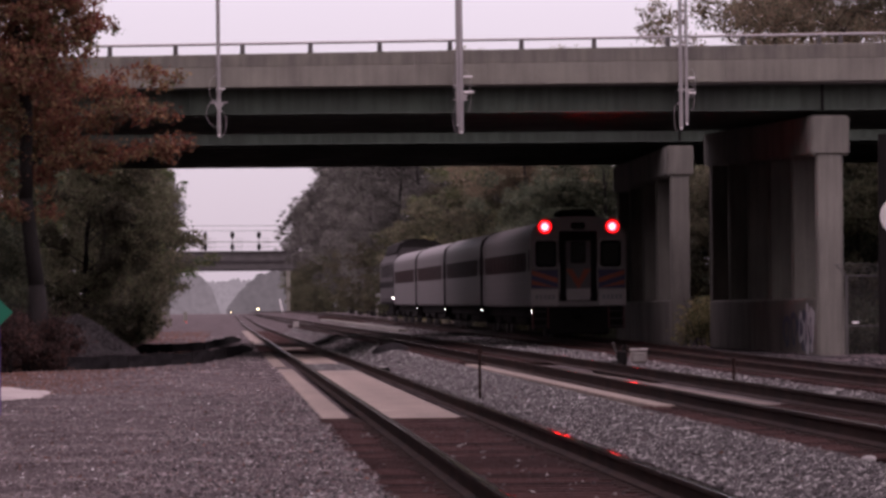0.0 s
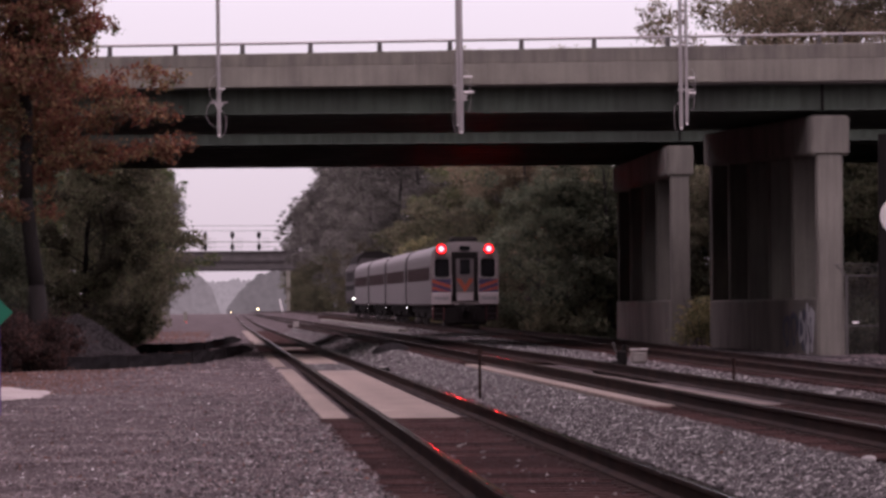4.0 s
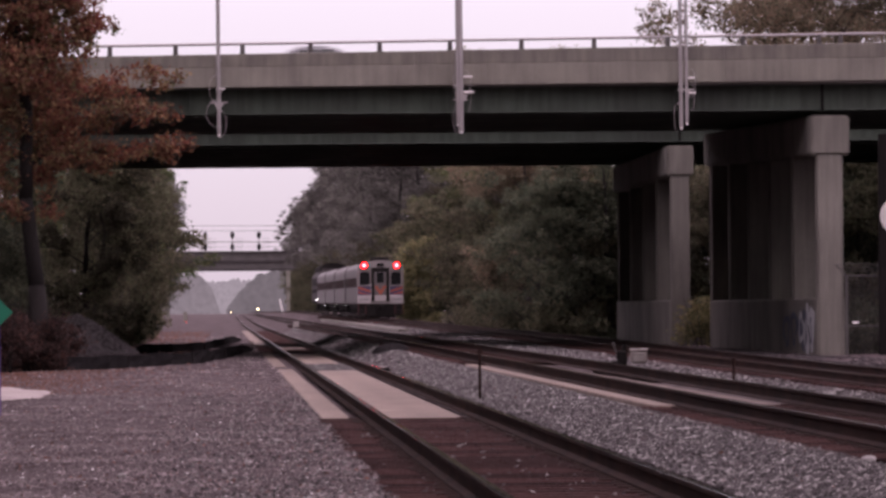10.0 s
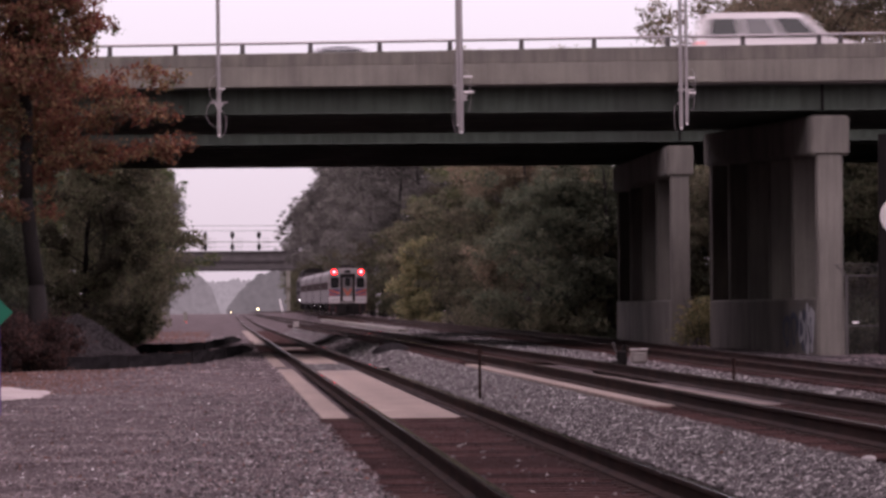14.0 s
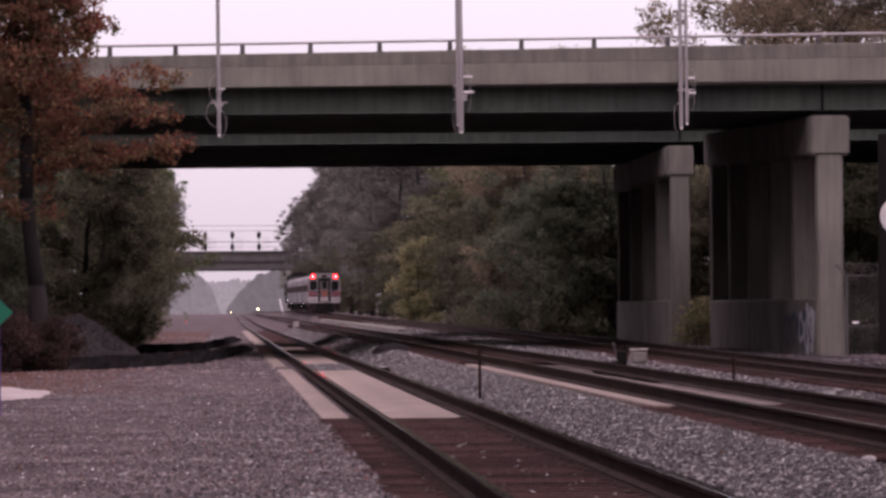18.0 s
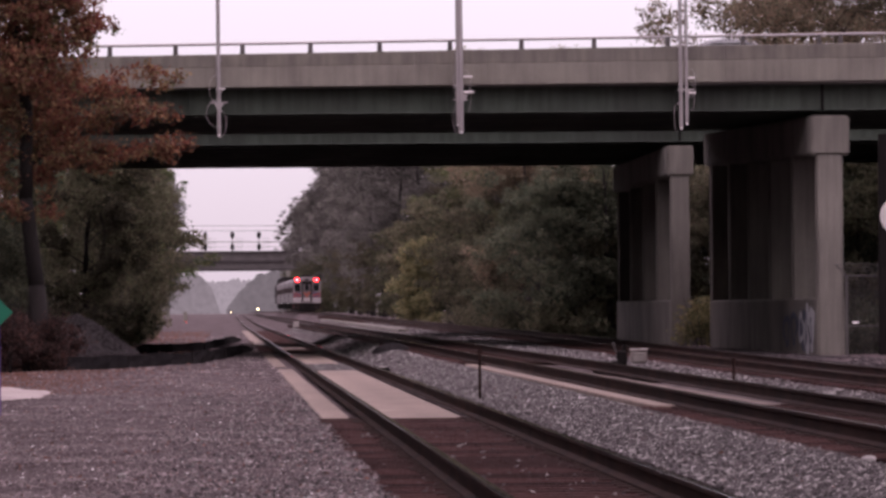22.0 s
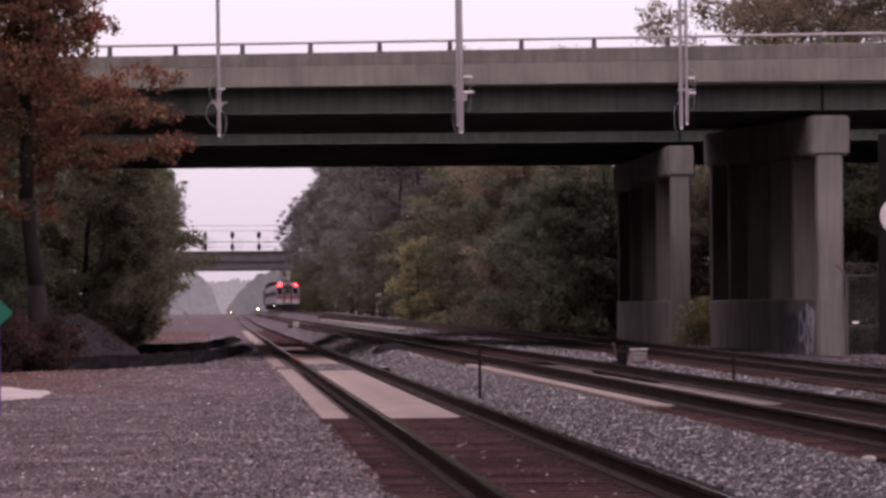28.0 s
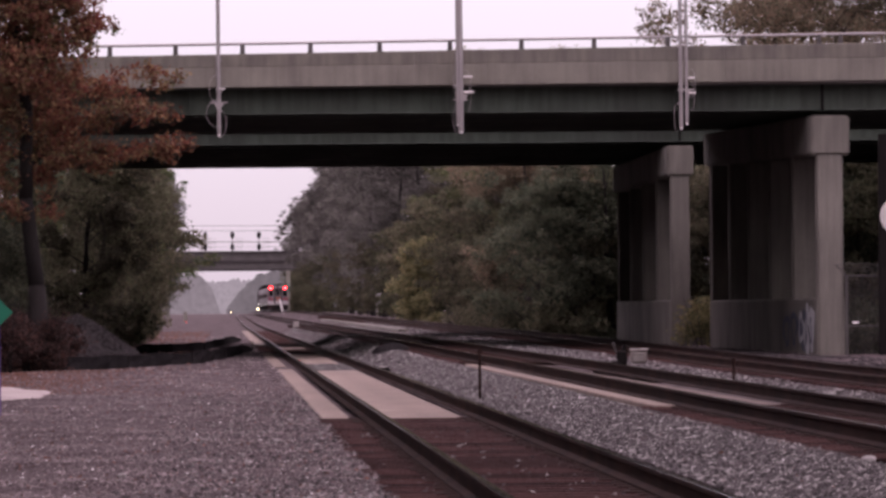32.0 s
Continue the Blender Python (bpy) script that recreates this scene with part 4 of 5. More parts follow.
scrub = bush("bush", 61, 1.2, 1.7, "leaf_shaded", "weedy scrub growing behind the wire fence, leaves darkened for shade", leaf=0.07, clumps=150, per=18)
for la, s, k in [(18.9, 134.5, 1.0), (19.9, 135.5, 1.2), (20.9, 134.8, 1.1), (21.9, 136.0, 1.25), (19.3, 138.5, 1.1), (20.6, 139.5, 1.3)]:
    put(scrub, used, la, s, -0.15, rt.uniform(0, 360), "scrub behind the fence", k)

# ---- pile, silt fences, loose things by the tracks ----
def ballast_pile():
    rng = np.random.default_rng(5)
    n, k = 40, 14
    verts, faces = [(0, 0, 1.38)], []
    for j in range(1, k + 1):
        for i in range(n):
            a = 2 * math.pi * i / n
            q = j / k
            r = 1.98 * q * (1 + 0.12 * math.sin(3 * a + 1))
            z = 1.38 * (1 - q ** 1.3) ** 1.15 + 0.07 * noise.noise(Vector((r * math.cos(a) * 2.5, r * math.sin(a) * 2.5, 4)))
            verts.append((r * math.cos(a), r * math.sin(a), max(-0.05, z) if j < k else -0.08))
    for i in range(n):
        faces.append((0, 1 + i, 1 + (i + 1) % n))
    for j in range(k - 1):
        for i in range(n):
            a, b = 1 + j * n + i, 1 + j * n + (i + 1) % n
            faces.append((a, a + n, b + n, b))
    ob = part("stone_heap", mesh("ballast_pile", verts, faces, "heap_stone"), None, smooth=True)
    ob.matrix_basis = pose(-11.25, 135, 0)
    tagged(ob, "heap of dark grey crushed stone beside the path", "stone heap")


ballast_pile()


def heap_pick(rng):
    a, q = rng.random() * 6.28319, rng.random() ** 0.6
    r = 1.98 * q * (1 + 0.12 * math.sin(3 * a + 1))
    return Vector((-11.25 + r * math.cos(a), 135 + r * math.sin(a), 1.38 * max(0, 1 - q ** 1.3) ** 1.15 + 0.0))


scatter_stones("heap_stones", 5000, heap_pick, (0.03, 0.075), "heap_stone", "dark crushed stones lying on the heap", "stones", 21)


def silt_fence(pts, h, label):
    """Sagging black cloth on short stakes."""
    th = empty("silt_fence", label=label, category="silt fence", group="silt fences")
    P = []
    for (a, b) in zip(pts, pts[1:]):
        for i in range(10):
            P.append(tuple(a[k] + (b[k] - a[k]) * i / 10 for k in range(2)))
    P.append(pts[-1][:2])
    verts, faces = [], []
    for i, (la, s) in enumerate(P):
        w = 0.05 * math.sin(i * 1.9) + 0.04 * math.sin(i * 0.7)
        g = ground_z(la, s)
        p0, p1 = P[max(0, i - 1)], P[min(len(P) - 1, i + 1)]
        nn = math.hypot(p1[0] - p0[0], p1[1] - p0[1])
        nx, ny = -(p1[1] - p0[1]) / nn, (p1[0] - p0[0]) / nn
        hh = h * min(1.0, 0.5 + 0.25 * i, 0.3 + 0.16 * (len(P) - 1 - i)) * (0.95 + 0.05 * math.sin(i * 0.83) + 0.03 * math.sin(i * 2.1))
        for z, o in ((-0.05, -0.02), (hh * 0.5, w), (hh, w * 0.6)):
            verts.append(T(la + o * nx, s + o * ny, g + z))
        for z, o in ((hh, w * 0.6 + 0.03), (hh * 0.5, w + 0.05), (-0.05, 0.04)):
            verts.append(T(la + o * nx, s + o * ny, g + z))
    for i in range(len(P) - 1):
        for j in range(5):
            a = i * 6 + j
            faces.append((a, a + 1, a + 7, a + 6))
    part("cloth", mesh("cloth", verts, faces, "fabric"), None, th)
    for i in range(0, len(P), 5):
        la, s = P[i]
        g = ground_z(la, s)
        part("fence_stake", tube(bmesh.new(), T(la, s + 0.09, g - 0.1), T(la, s + 0.09, g + h * 0.95), 0.022, seg=6), "bark", th)


silt_fence([(-4.3, 109.5), (-3.9, 110.3), (-2.5, 113.8), (-0.9, 120), (0.0, 135), (1.0, 164)], 0.36, "low black silt fence cloth along the stone heap")
silt_fence([(-3.2, 156), (-1.9, 156.5), (-0.8, 164), (0.0, 195), (0.75, 217)], 0.34, "low black silt fence cloth behind the first one")


def cloth_hump(lat, s, rx, ry, h, seed):
    """A low heap under slumped black cloth."""
    verts, faces, n, k = [(0, 0, h)], [], 30, 9
    for j in range(1, k + 1):
        q = j / k
        for i in range(n):
            a = 6.28319 * i / n
            w = 1 + 0.14 * math.sin(2 * a + seed) + 0.08 * math.sin(5 * a)
            z = h * (1 - q * q) ** 1.2 + 0.035 * noise.noise(Vector((3 * q * math.cos(a), 3 * q * math.sin(a), seed)))
            verts.append((rx * q * w * math.cos(a), ry * q * w * math.sin(a), z if j < k else -0.1))
    for i in range(n):
        faces.append((0, 1 + i, 1 + (i + 1) % n))
        for j in range(k - 1):
            a, b = 1 + j * n + i, 1 + j * n + (i + 1) % n
            faces.append((a, a + n, b + n, b))
    ob = part("cloth_hump", mesh("cloth_hump", verts, faces, "fabric"), None, smooth=True)
    ob.matrix_basis = Matrix.Translation(T(lat, s, ground_z(lat, s))) @ pose(0, 0, 0, 0, 0, 2.83)
    tagged(ob, "slumped black cloth over a low heap between the tracks", "cloth")


cloth_hump(4.82, 127, 0.5, 3.0, 0.22, 2.0)
silt_fence([(3.6, 187), (4.3, 184), (4.95, 192)], 0.13, "low black silt fence cloth between the tracks")


def stake(lat, s, h, z):
    th = part("trackside_stake", bmesh_stake(h), "railside")
    th.matrix_basis = Matrix.Translation(T(lat, s, z))
    tagged(th, "thin dark metal stake standing in the ballast", "stake", "stakes in the ballast")


def bmesh_stake(h):
    bm = tube(bmesh.new(), (0, 0, -0.1), (0, 0, h), 0.022, 0.02, 8)
    box(bm, (0, 0, h - 0.03), (0.07, 0.02, 0.08))
    return bm


stake(3.95, 68.6, 0.68, 0.12)
stake(7.89, 68.3, 0.40, 0.22)


def switch_machine(lat, s, z, turn):
    th = empty("switch_machine", Matrix.Translation(T(lat, s, z)) @ pose(0, 0, 0, 0, 0, turn), "pale ribbed box beside a dark switch stand", "switch machine")
    bm = one_box((0, 0, 0.17), (0.30, 0.4, 0.26), 0.04)
    part("housing", bm, "pale_box", th)
    for k in range(4):
        part("rib", one_box((0, 0, 0.10 + 0.065 * k), (0.34, 0.44, 0.022), 0.006), "pale_box", th)
    part("lid", one_box((0, 0, 0.315), (0.36, 0.46, 0.035), 0.012), "pale_box", th)
    st = one_box((-0.33, 0, 0.15), (0.2, 0.3, 0.3), 0.03)
    tube(st, (-0.3, 0, 0.25), (-0.27, 0, 0.42), 0.05, 0.035, 8)
    part("stand", st, "black", th, "dark switch stand")
    part("base_plate", one_box((-0.55, -0.9, 0.03), (0.34, 0.5, 0.08), 0.02), "black", th, "dark base plate on the ties")
    part("lever", tube(bmesh.new(), (-0.42, -0.05, 0.2), (-0.5, -0.1, 0.46), 0.022, seg=6), "steel_dark", th, "thin hand lever")
    part("crank", one_box((-0.5, -0.5, 0.1), (0.12, 0.6, 0.07), 0.02), "steel_dark", th)
    part("rod", tube(bmesh.new(), (-0.3, 0, 0.04), (-1.1, -0.3, 0.02), 0.03, seg=6), "steel_dark", th)


switch_machine(8.05, 85.8, ground_z(8.05, 85.8) + 0.05, 0)

grease = empty("rail_greaser", Matrix.Translation(T(3.52, 98.2, ground_z(3.52, 98.2))), "small dark greaser box with a pale lid beside a rail", "rail greaser")
part("body", one_box((0, 0, 0.1), (0.26, 0.7, 0.22), 0.03), "black", grease)
part("lid", one_box((-0.05, 0, 0.22), (0.16, 0.3, 0.04), 0.015), "pale_box", grease, "pale lid")

relay = empty("relay_box", Matrix.Translation(T(4.75, 298, ground_z(4.75, 298))), "small white box standing between two tracks", "relay box")
part("body", one_box((0, 0, 0.2), (0.38, 0.3, 0.4), 0.03), "pale_box", relay)
part("lid", one_box((0, 0, 0.41), (0.42, 0.34, 0.04), 0.01), "pale_box", relay)


def rock(lat, s, r, seed, label="pale stone lying on the gravel"):
    bm = bmesh.new()
    bmesh.ops.create_icosphere(bm, subdivisions=2, radius=r)
    for v in bm.verts:
        v.co *= 1 + 0.35 * noise.noise(v.co * (2 / r) + Vector((seed, 0, 0)))
        v.co.z *= 0.6
    ob = part("stone", bm, "ballast", None)
    ob.matrix_basis = Matrix.Translation(T(lat, s, ground_z(lat, s) + r * 0.3))
    tagged(ob, label, "stone", "larger stones")


for i, (la, s, r) in enumerate([(-1.25, 65.2, 0.05), (0.55, 47.5, 0.05), (0.2, 41, 0.04), (4.6, 44, 0.06), (5.0, 38.5, 0.07), (4.2, 52, 0.05), (-0.9, 38, 0.04), (0.6, 33, 0.035), (4.1, 34, 0.055), (4.7, 58, 0.06), (4.9, 33.5, 0.06)]):
    rock(la, s, r, i)

def sand_patch():
    """A low uneven patch of pale sand."""
    verts, faces, n = [(0, 0, 0.09)], [], 36
    for j, (q, z) in enumerate(((0.5, 0.08), (0.85, 0.05), (1.0, -0.04))):
        for i in range(n):
            a = 6.28319 * i / n
            k = q * (1 + 0.16 * noise.noise(Vector((2.2 * math.cos(a), 2.2 * math.sin(a), 5))) + 0.05 * math.sin(7 * a))
            verts.append((1.45 * k * math.cos(a), 6.5 * k * math.sin(a), z + 0.012 * math.sin(5 * a + j)))
    for i in range(n):
        faces.append((0, 1 + i, 1 + (i + 1) % n))
        for j in range(2):
            a, b = 1 + j * n + i, 1 + j * n + (i + 1) % n
            faces.append((a, a + n, b + n, b))
    ob = part("sand_patch", mesh("sand_patch", verts, faces, "sand"), None, smooth=True)
    ob.matrix_basis = pose(-8.1, 76.0, 0, 0, 0, 4)
    tagged(ob, "pale patch of spilled sand at the path's edge", "sand")


sand_patch()


def green_marker():
    th = empty("trackside_sign", pose(-6.05, 60, -0.05), "green diamond sign on a thin purple post", "sign")
    part("post", one_box((0, 0, 0.8), (0.03, 0.03, 1.7)), "purple", th)
    bm = bmesh.new()
    bmesh.ops.create_cone(bm, cap_ends=True, segments=4, radius1=0.19, radius2=0.19, depth=0.012, matrix=pose(0, -0.025, 1.48, 90, 0, 0))
    part("sign_plate", bm, "green_sign", th, "green diamond plate")


green_marker()


def disc_sign():
    th = empty("disc_sign", pose(6.20, 60, 0.1), "white round plate on a grey post", "sign")
    part("post", tube(bmesh.new(), (0, 0.03, 0), (0, 0.03, 2.75), 0.03, seg=10), "galv", th)
    bm = bmesh.new()
    bmesh.ops.create_cone(bm, cap_ends=True, segments=40, radius1=0.25, radius2=0.25, depth=0.02, matrix=pose(0, -0.015, 2.55, 90, 0, 0))
    part("plate", bm, "white", th)


disc_sign()


dark_post = part("timber_post", tube(bmesh.new(), (0, 0, 0), (0, 0, 6.75), 0.16, 0.14, 12), "black", None, smooth=False)
dark_post.matrix_basis = pose(12.82, 128.2, -0.3)
tagged(dark_post, "tall blackened timber post before the overpass", "post")
drain = part("drain_pipe", tube(bmesh.new(), (0, 0, 0), (0, 0, 8.0), 0.06, seg=10), "black")
drain.matrix_basis = pose(9.96, 163.6, -0.1)
tagged(drain, "thin dark drain pipe between the two overpasses", "pipe")
leaning = part("marker_board", one_box((0, 0, 1.0), (0.28, 0.06, 2.0), 0.02), "white")
leaning.matrix_basis = Matrix.Translation(T(8.3, 640, ground_z(8.3, 640))) @ pose(0, 0, 0, 0, -12, 2.83)
tagged(leaning, "small pale leaning board beside the far track", "board")


def chain_fence():
    """Wire mesh fence with angled barbed-wire arms."""
    th = empty("chain_link_fence", pose(11.75, 129.5, -0.15), "grey chain-link fence with barbed wire on angled arms", "fence")
    L, H = 12.0, 2.5
    for i in range(8):
        x = 0.1 + 1.7 * i
        bm = tube(bmesh.new(), (x, 0, 0), (x, 0, H), 0.035, seg=8)
        part("fence_post", bm, "fence_steel", th)
        part("barb_arm", tube(bmesh.new(), (x, 0, H), (x - 0.3, -0.1, H + 0.32), 0.02, seg=6), "fence_steel", th)
    for z in (0.06, 1.02, H):
        part("fence_rail", tube(bmesh.new(), (0, 0, z), (L, 0, z), 0.022, seg=6), "fence_steel", th)
    bm = bmesh.new()
    for k in range(3):
        for i in range(24):
            a, b = i * 0.5, (i + 1) * 0.5
            f = (k + 1) / 3
            tube(bm, (a - 0.3 * f, -0.1 * f, H + 0.32 * f + 0.03 * math.sin(i * 1.3)), (b - 0.3 * f, -0.1 * f, H + 0.32 * f + 0.03 * math.sin((i + 1) * 1.3)), 0.008, seg=4)
    part("barbed_wire", bm, "fence_steel", th)
    verts, faces = [], []
    r, step = 0.005, 0.085
    n = int(L / step)
    for i in range(-int(H / step), n):
        for sgn in (1, -1):
            x0 = i * step if sgn > 0 else (i + int(H / step)) * step
            a, b = [x0, 0.0], [x0 + sgn * H, H]
            if max(a[0], b[0]) < 0 or min(a[0], b[0]) > L:
                continue
            for p, o in ((a, b), (b, a)):
                x = min(L, max(0.0, p[0]))
                p[1] += abs(x - p[0]) * (1 if p is a else -1)
                p[0] = x
            q = len(verts)
            verts += [(a[0] - r, 0.01 * sgn, a[1]), (a[0] + r, 0.01 * sgn, a[1]), (b[0] + r, 0.01 * sgn, b[1]), (b[0] - r, 0.01 * sgn, b[1])]
            faces.append((q, q + 1, q + 2, q + 3))
    me = mesh("wire_mesh", verts, faces, "steel_dark")
    part("wire_mesh", me, None, th)
    bm = one_box((0.35, -0.05, 1.12), (0.2, 0.03, 0.07), 0.01)
    part("tag", bm, "white", th, "small pale plate wired to the fence")


chain_fence()


def graffiti():
    """Faded spray paint on the crash wall's side."""
    th = empty("graffiti", pose(11.168, 132.6, -0.2, 0, 0, 2.83), "faded white and dark spray-paint scrawl on a concrete wall", "graffiti")
    rng = random.Random(3)
    for k, (y, z, w, h, m) in enumerate([(0.7, 1.0, 1.3, 1.7, "graffiti"), (2.6, 0.95, 2.2, 1.5, "graffiti_dark"), (1.7, 0.95, 1.1, 1.9, "graffiti"), (0.8, 0.9, 0.5, 1.0, "graffiti_dark"), (3.0, 1.0, 1.2, 1.2, "graffiti"),
                                         (1.8, 1.0, 0.5, 1.3, "graffiti_dark"), (4.6, 1.0, 1.4, 1.3, "graffiti_dark"), (6.4, 0.9, 1.8, 1.2, "graffiti_dark")]):
        verts = []
        n = 18
        for i in range(n):
            a = 6.283 * i / n
            q = 1 + 0.35 * math.sin(3 * a + k) + 0.2 * rng.uniform(-1, 1)
            verts.append((0, y + 0.5 * w * math.cos(a) * q, z + 0.42 * h * math.sin(a) * (0.8 + 0.2 * q)))
        inner = [(0, y + (v[1] - y) * 0.55, z + (v[2] - z) * 0.6) for v in verts]
        f = [(i, (i + 1) % n, n + (i + 1) % n, n + i) for i in range(n)] if k > 2 else [tuple(range(n))]
        o = part("paint_stroke", mesh("paint_stroke", verts + inner, f, m), None, th)
        o.matrix_basis = pose(-0.011 - 0.004 * k, 0, 0)


graffiti()

# ---- the far signal bridge ----
def far_bridge():
    th = empty("signal_bridge", Matrix.Translation(T(0, 730, 0)) @ pose(0, 0, 0, 0, 0, 2.83), "distant dark girder bridge carrying railway signals", "bridge")
    z0, z1b = 8.35, 11.55
    bm = one_box((2.6, 0, (z0 + z1b) / 2), (28, 0.5, z1b - z0 - 0.5))
    part("web", bm, "steel_dark", th)
    for z in (z0 + 0.15, z1b - 0.15, 9.9):
        part("flange", one_box((2.6, -0.1, z), (28, 1.0, 0.42), 0.03), "loco_grey", th)
    for i in range(15):
        part("stiffener", one_box((-10.6 + 1.9 * i, -0.35, (z0 + z1b) / 2), (0.12, 0.3, z1b - z0 - 0.4)), "steel_dark", th)
    for x in (-9.5, 10.4):
        part("support", one_box((x, 0, z0 / 2), (0.6, 2.0, z0), 0.05), "concrete" if x > 0 else "pier", th, "pale painted support" if x > 0 else "")
    rail = bmesh.new()
    for z in (12.3, 13.0):
        tube(rail, (-11, 0, z), (16, 0, z), 0.03, seg=5)
    part("railing", rail, "galv", th)
    for x in (-3.3, 1.2, 5.6):
        mast = tube(bmesh.new(), (x, -0.3, z1b), (x, -0.3, z1b + 3.2), 0.07, seg=8)
        mo = part("signal_mast", mast, "galv", th)
        for z in (z1b + 0.7, z1b + 2.7):
            hd = bmesh.new()
            bmesh.ops.create_cone(hd, cap_ends=True, segments=20, radius1=0.46, radius2=0.46, depth=0.18, matrix=pose(x, -0.5, z, 90, 0, 0) @ Matrix.Diagonal((0.75, 1.25, 1, 1)))
            part("signal_head", hd, "black", mo, "dark oval signal head")
        cage = bmesh.new()
        for dx in (0.8, 1.5):
            tube(cage, (x + dx, 0, z1b), (x + dx, 0, z1b + 2.2), 0.03, seg=5)
        for z in (0.7, 1.4, 2.1):
            tube(cage, (x - 0.3, 0, z1b + z), (x + 1.8, 0, z1b + z), 0.025, seg=5)
        part("ladder_cage", cage, "galv", th)


far_bridge()


def far_lamp(lat, s, z, r, m, label):
    th = empty("signal_lamp", Matrix.Translation(T(lat, s, 0)), label, "signal lamp")
    part("mast", tube(bmesh.new(), (0, 0.1, 0), (0, 0.1, z + 0.3), 0.08, seg=8), "steel_dark", th)
    bm = bmesh.new()
    bmesh.ops.create_uvsphere(bm, u_segments=16, v_segments=10, radius=r, matrix=pose(0, -0.1, z) @ Matrix.Diagonal((1.4, 0.6, 0.8, 1)))
    part("lens", bm, m, th, "glowing warm lens")


for z, q in ((16.0, 742), (15.2, 744), (13.4, 746)):
    bm = bmesh.new()
    pts = [T(-20 + 5 * i, q, z + 0.02 * (i - 5) ** 2) for i in range(11)]
    for p, r in zip(pts, pts[1:]):
        tube(bm, p, r, 0.045, seg=5)
    tagged(part("overhead_wire", bm, "steel_dark"), "thin dark wire strung across the line", "wire", "wires across the line")
for la in (-20, 30):
    pl = part("wire_pole", tube(bmesh.new(), T(la, 744, -0.2), T(la, 744, 17), 0.2, 0.14, 10), "bark")
    tagged(pl, "wooden pole carrying wires across the line", "pole", "poles of the wires")


# a distant train's headlamp, shown as a lamp on an added mast
far_lamp(6.1, 850, 2.1, 0.13, "warm_glow", "small warm lamp glowing far down the line")
far_lamp(1.05, 850, 1.5, 0.06, "warm_glow", "tiny warm lamp glowing far down the line")

part_mast = empty("trackside_post", Matrix.Translation(T(-5.1, 560, 0)), "pale marker post far along the path", "post")
part("post", one_box((0, 0, 0.75), (0.45, 0.3, 1.7), 0.04), "concrete", part_mast)
part("red_lens", one_box((0.1, -0.16, 0.25), (0.22, 0.04, 0.2), 0.02), "tail_glow", part_mast, "small red lens ring, its glow graded to imitate the lamp's halo")

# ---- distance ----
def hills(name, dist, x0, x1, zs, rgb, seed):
    """A far wooded ridge as a glowing sheet, the mist painted into its colour."""
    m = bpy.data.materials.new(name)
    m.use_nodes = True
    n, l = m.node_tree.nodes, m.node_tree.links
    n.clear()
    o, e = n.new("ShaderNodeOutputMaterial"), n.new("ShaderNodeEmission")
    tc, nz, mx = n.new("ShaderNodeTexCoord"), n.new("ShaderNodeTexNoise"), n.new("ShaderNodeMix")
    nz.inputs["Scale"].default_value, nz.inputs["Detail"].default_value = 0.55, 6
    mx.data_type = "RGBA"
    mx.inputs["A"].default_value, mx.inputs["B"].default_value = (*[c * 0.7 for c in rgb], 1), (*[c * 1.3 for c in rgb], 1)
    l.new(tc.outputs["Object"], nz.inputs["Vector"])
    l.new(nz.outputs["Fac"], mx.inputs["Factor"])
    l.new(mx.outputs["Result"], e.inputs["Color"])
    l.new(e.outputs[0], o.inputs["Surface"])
    verts, faces = [], []
    k = 260
    for i in range(k + 1):
        u = i / k
        x = x0 + (x1 - x0) * u
        j = u * (len(zs) - 1)
        a = zs[int(j)] + (zs[min(len(zs) - 1, int(j) + 1)] - zs[int(j)]) * (j % 1)
        a += dist / 1500 * (1.2 * noise.noise(Vector((x * 0.09, seed, 0))) + 1.1 * noise.noise(Vector((x * 0.26, seed, 1))) + 0.8 * noise.noise(Vector((x * 0.6, seed, 2))) + 0.3 * noise.noise(Vector((x * 1.6, seed, 3))))
        verts += [T(x, dist, -12), T(x, dist + 1, a)]
    for i in range(k):
        faces.append((2 * i, 2 * i + 2, 2 * i + 3, 2 * i + 1))
    me = mesh(name, verts, faces)
    me.materials.append(m)
    tagged(new(name, me), "far wooded ridge, a glowing sheet with mist painted into its colour", "backdrop", kind="structure")


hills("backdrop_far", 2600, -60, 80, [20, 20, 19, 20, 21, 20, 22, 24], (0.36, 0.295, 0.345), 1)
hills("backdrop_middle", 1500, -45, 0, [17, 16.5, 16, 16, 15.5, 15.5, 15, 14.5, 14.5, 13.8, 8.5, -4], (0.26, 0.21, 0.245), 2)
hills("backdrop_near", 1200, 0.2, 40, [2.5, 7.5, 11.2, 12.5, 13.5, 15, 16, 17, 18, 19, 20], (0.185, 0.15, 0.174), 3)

# ---- the train ----
def car_profile(w, sill, eave, top, n=9):
    h = w / 2
    pts = [(-h + 0.05, sill), (h - 0.05, sill), (h, sill + 0.08), (h, eave)]
    for i in range(1, n):
        a = math.pi / 2 * i / n
        pts.append((h * math.cos(a) ** 0.75, eave + (top - eave) * math.sin(a) ** 0.85))
    pts.append((0, top))
    left = [(-x, z) for x, z in pts[3:-1]][::-1]
    return pts + left + [(-h, sill + 0.08)]


def bogie(th, y):
    bm = one_box((0, y, 0.5), (2.2, 2.6, 0.3), 0.05)
    box(bm, (-1.15, y, 0.55), (0.14, 3.0, 0.28), None, 0.03)
    box(bm, (1.15, y, 0.55), (0.14, 3.0, 0.28), None, 0.03)
    b = part("bogie", bm, "black", th, "dark wheel truck under the car")
    for dy in (-1.25, 1.25):
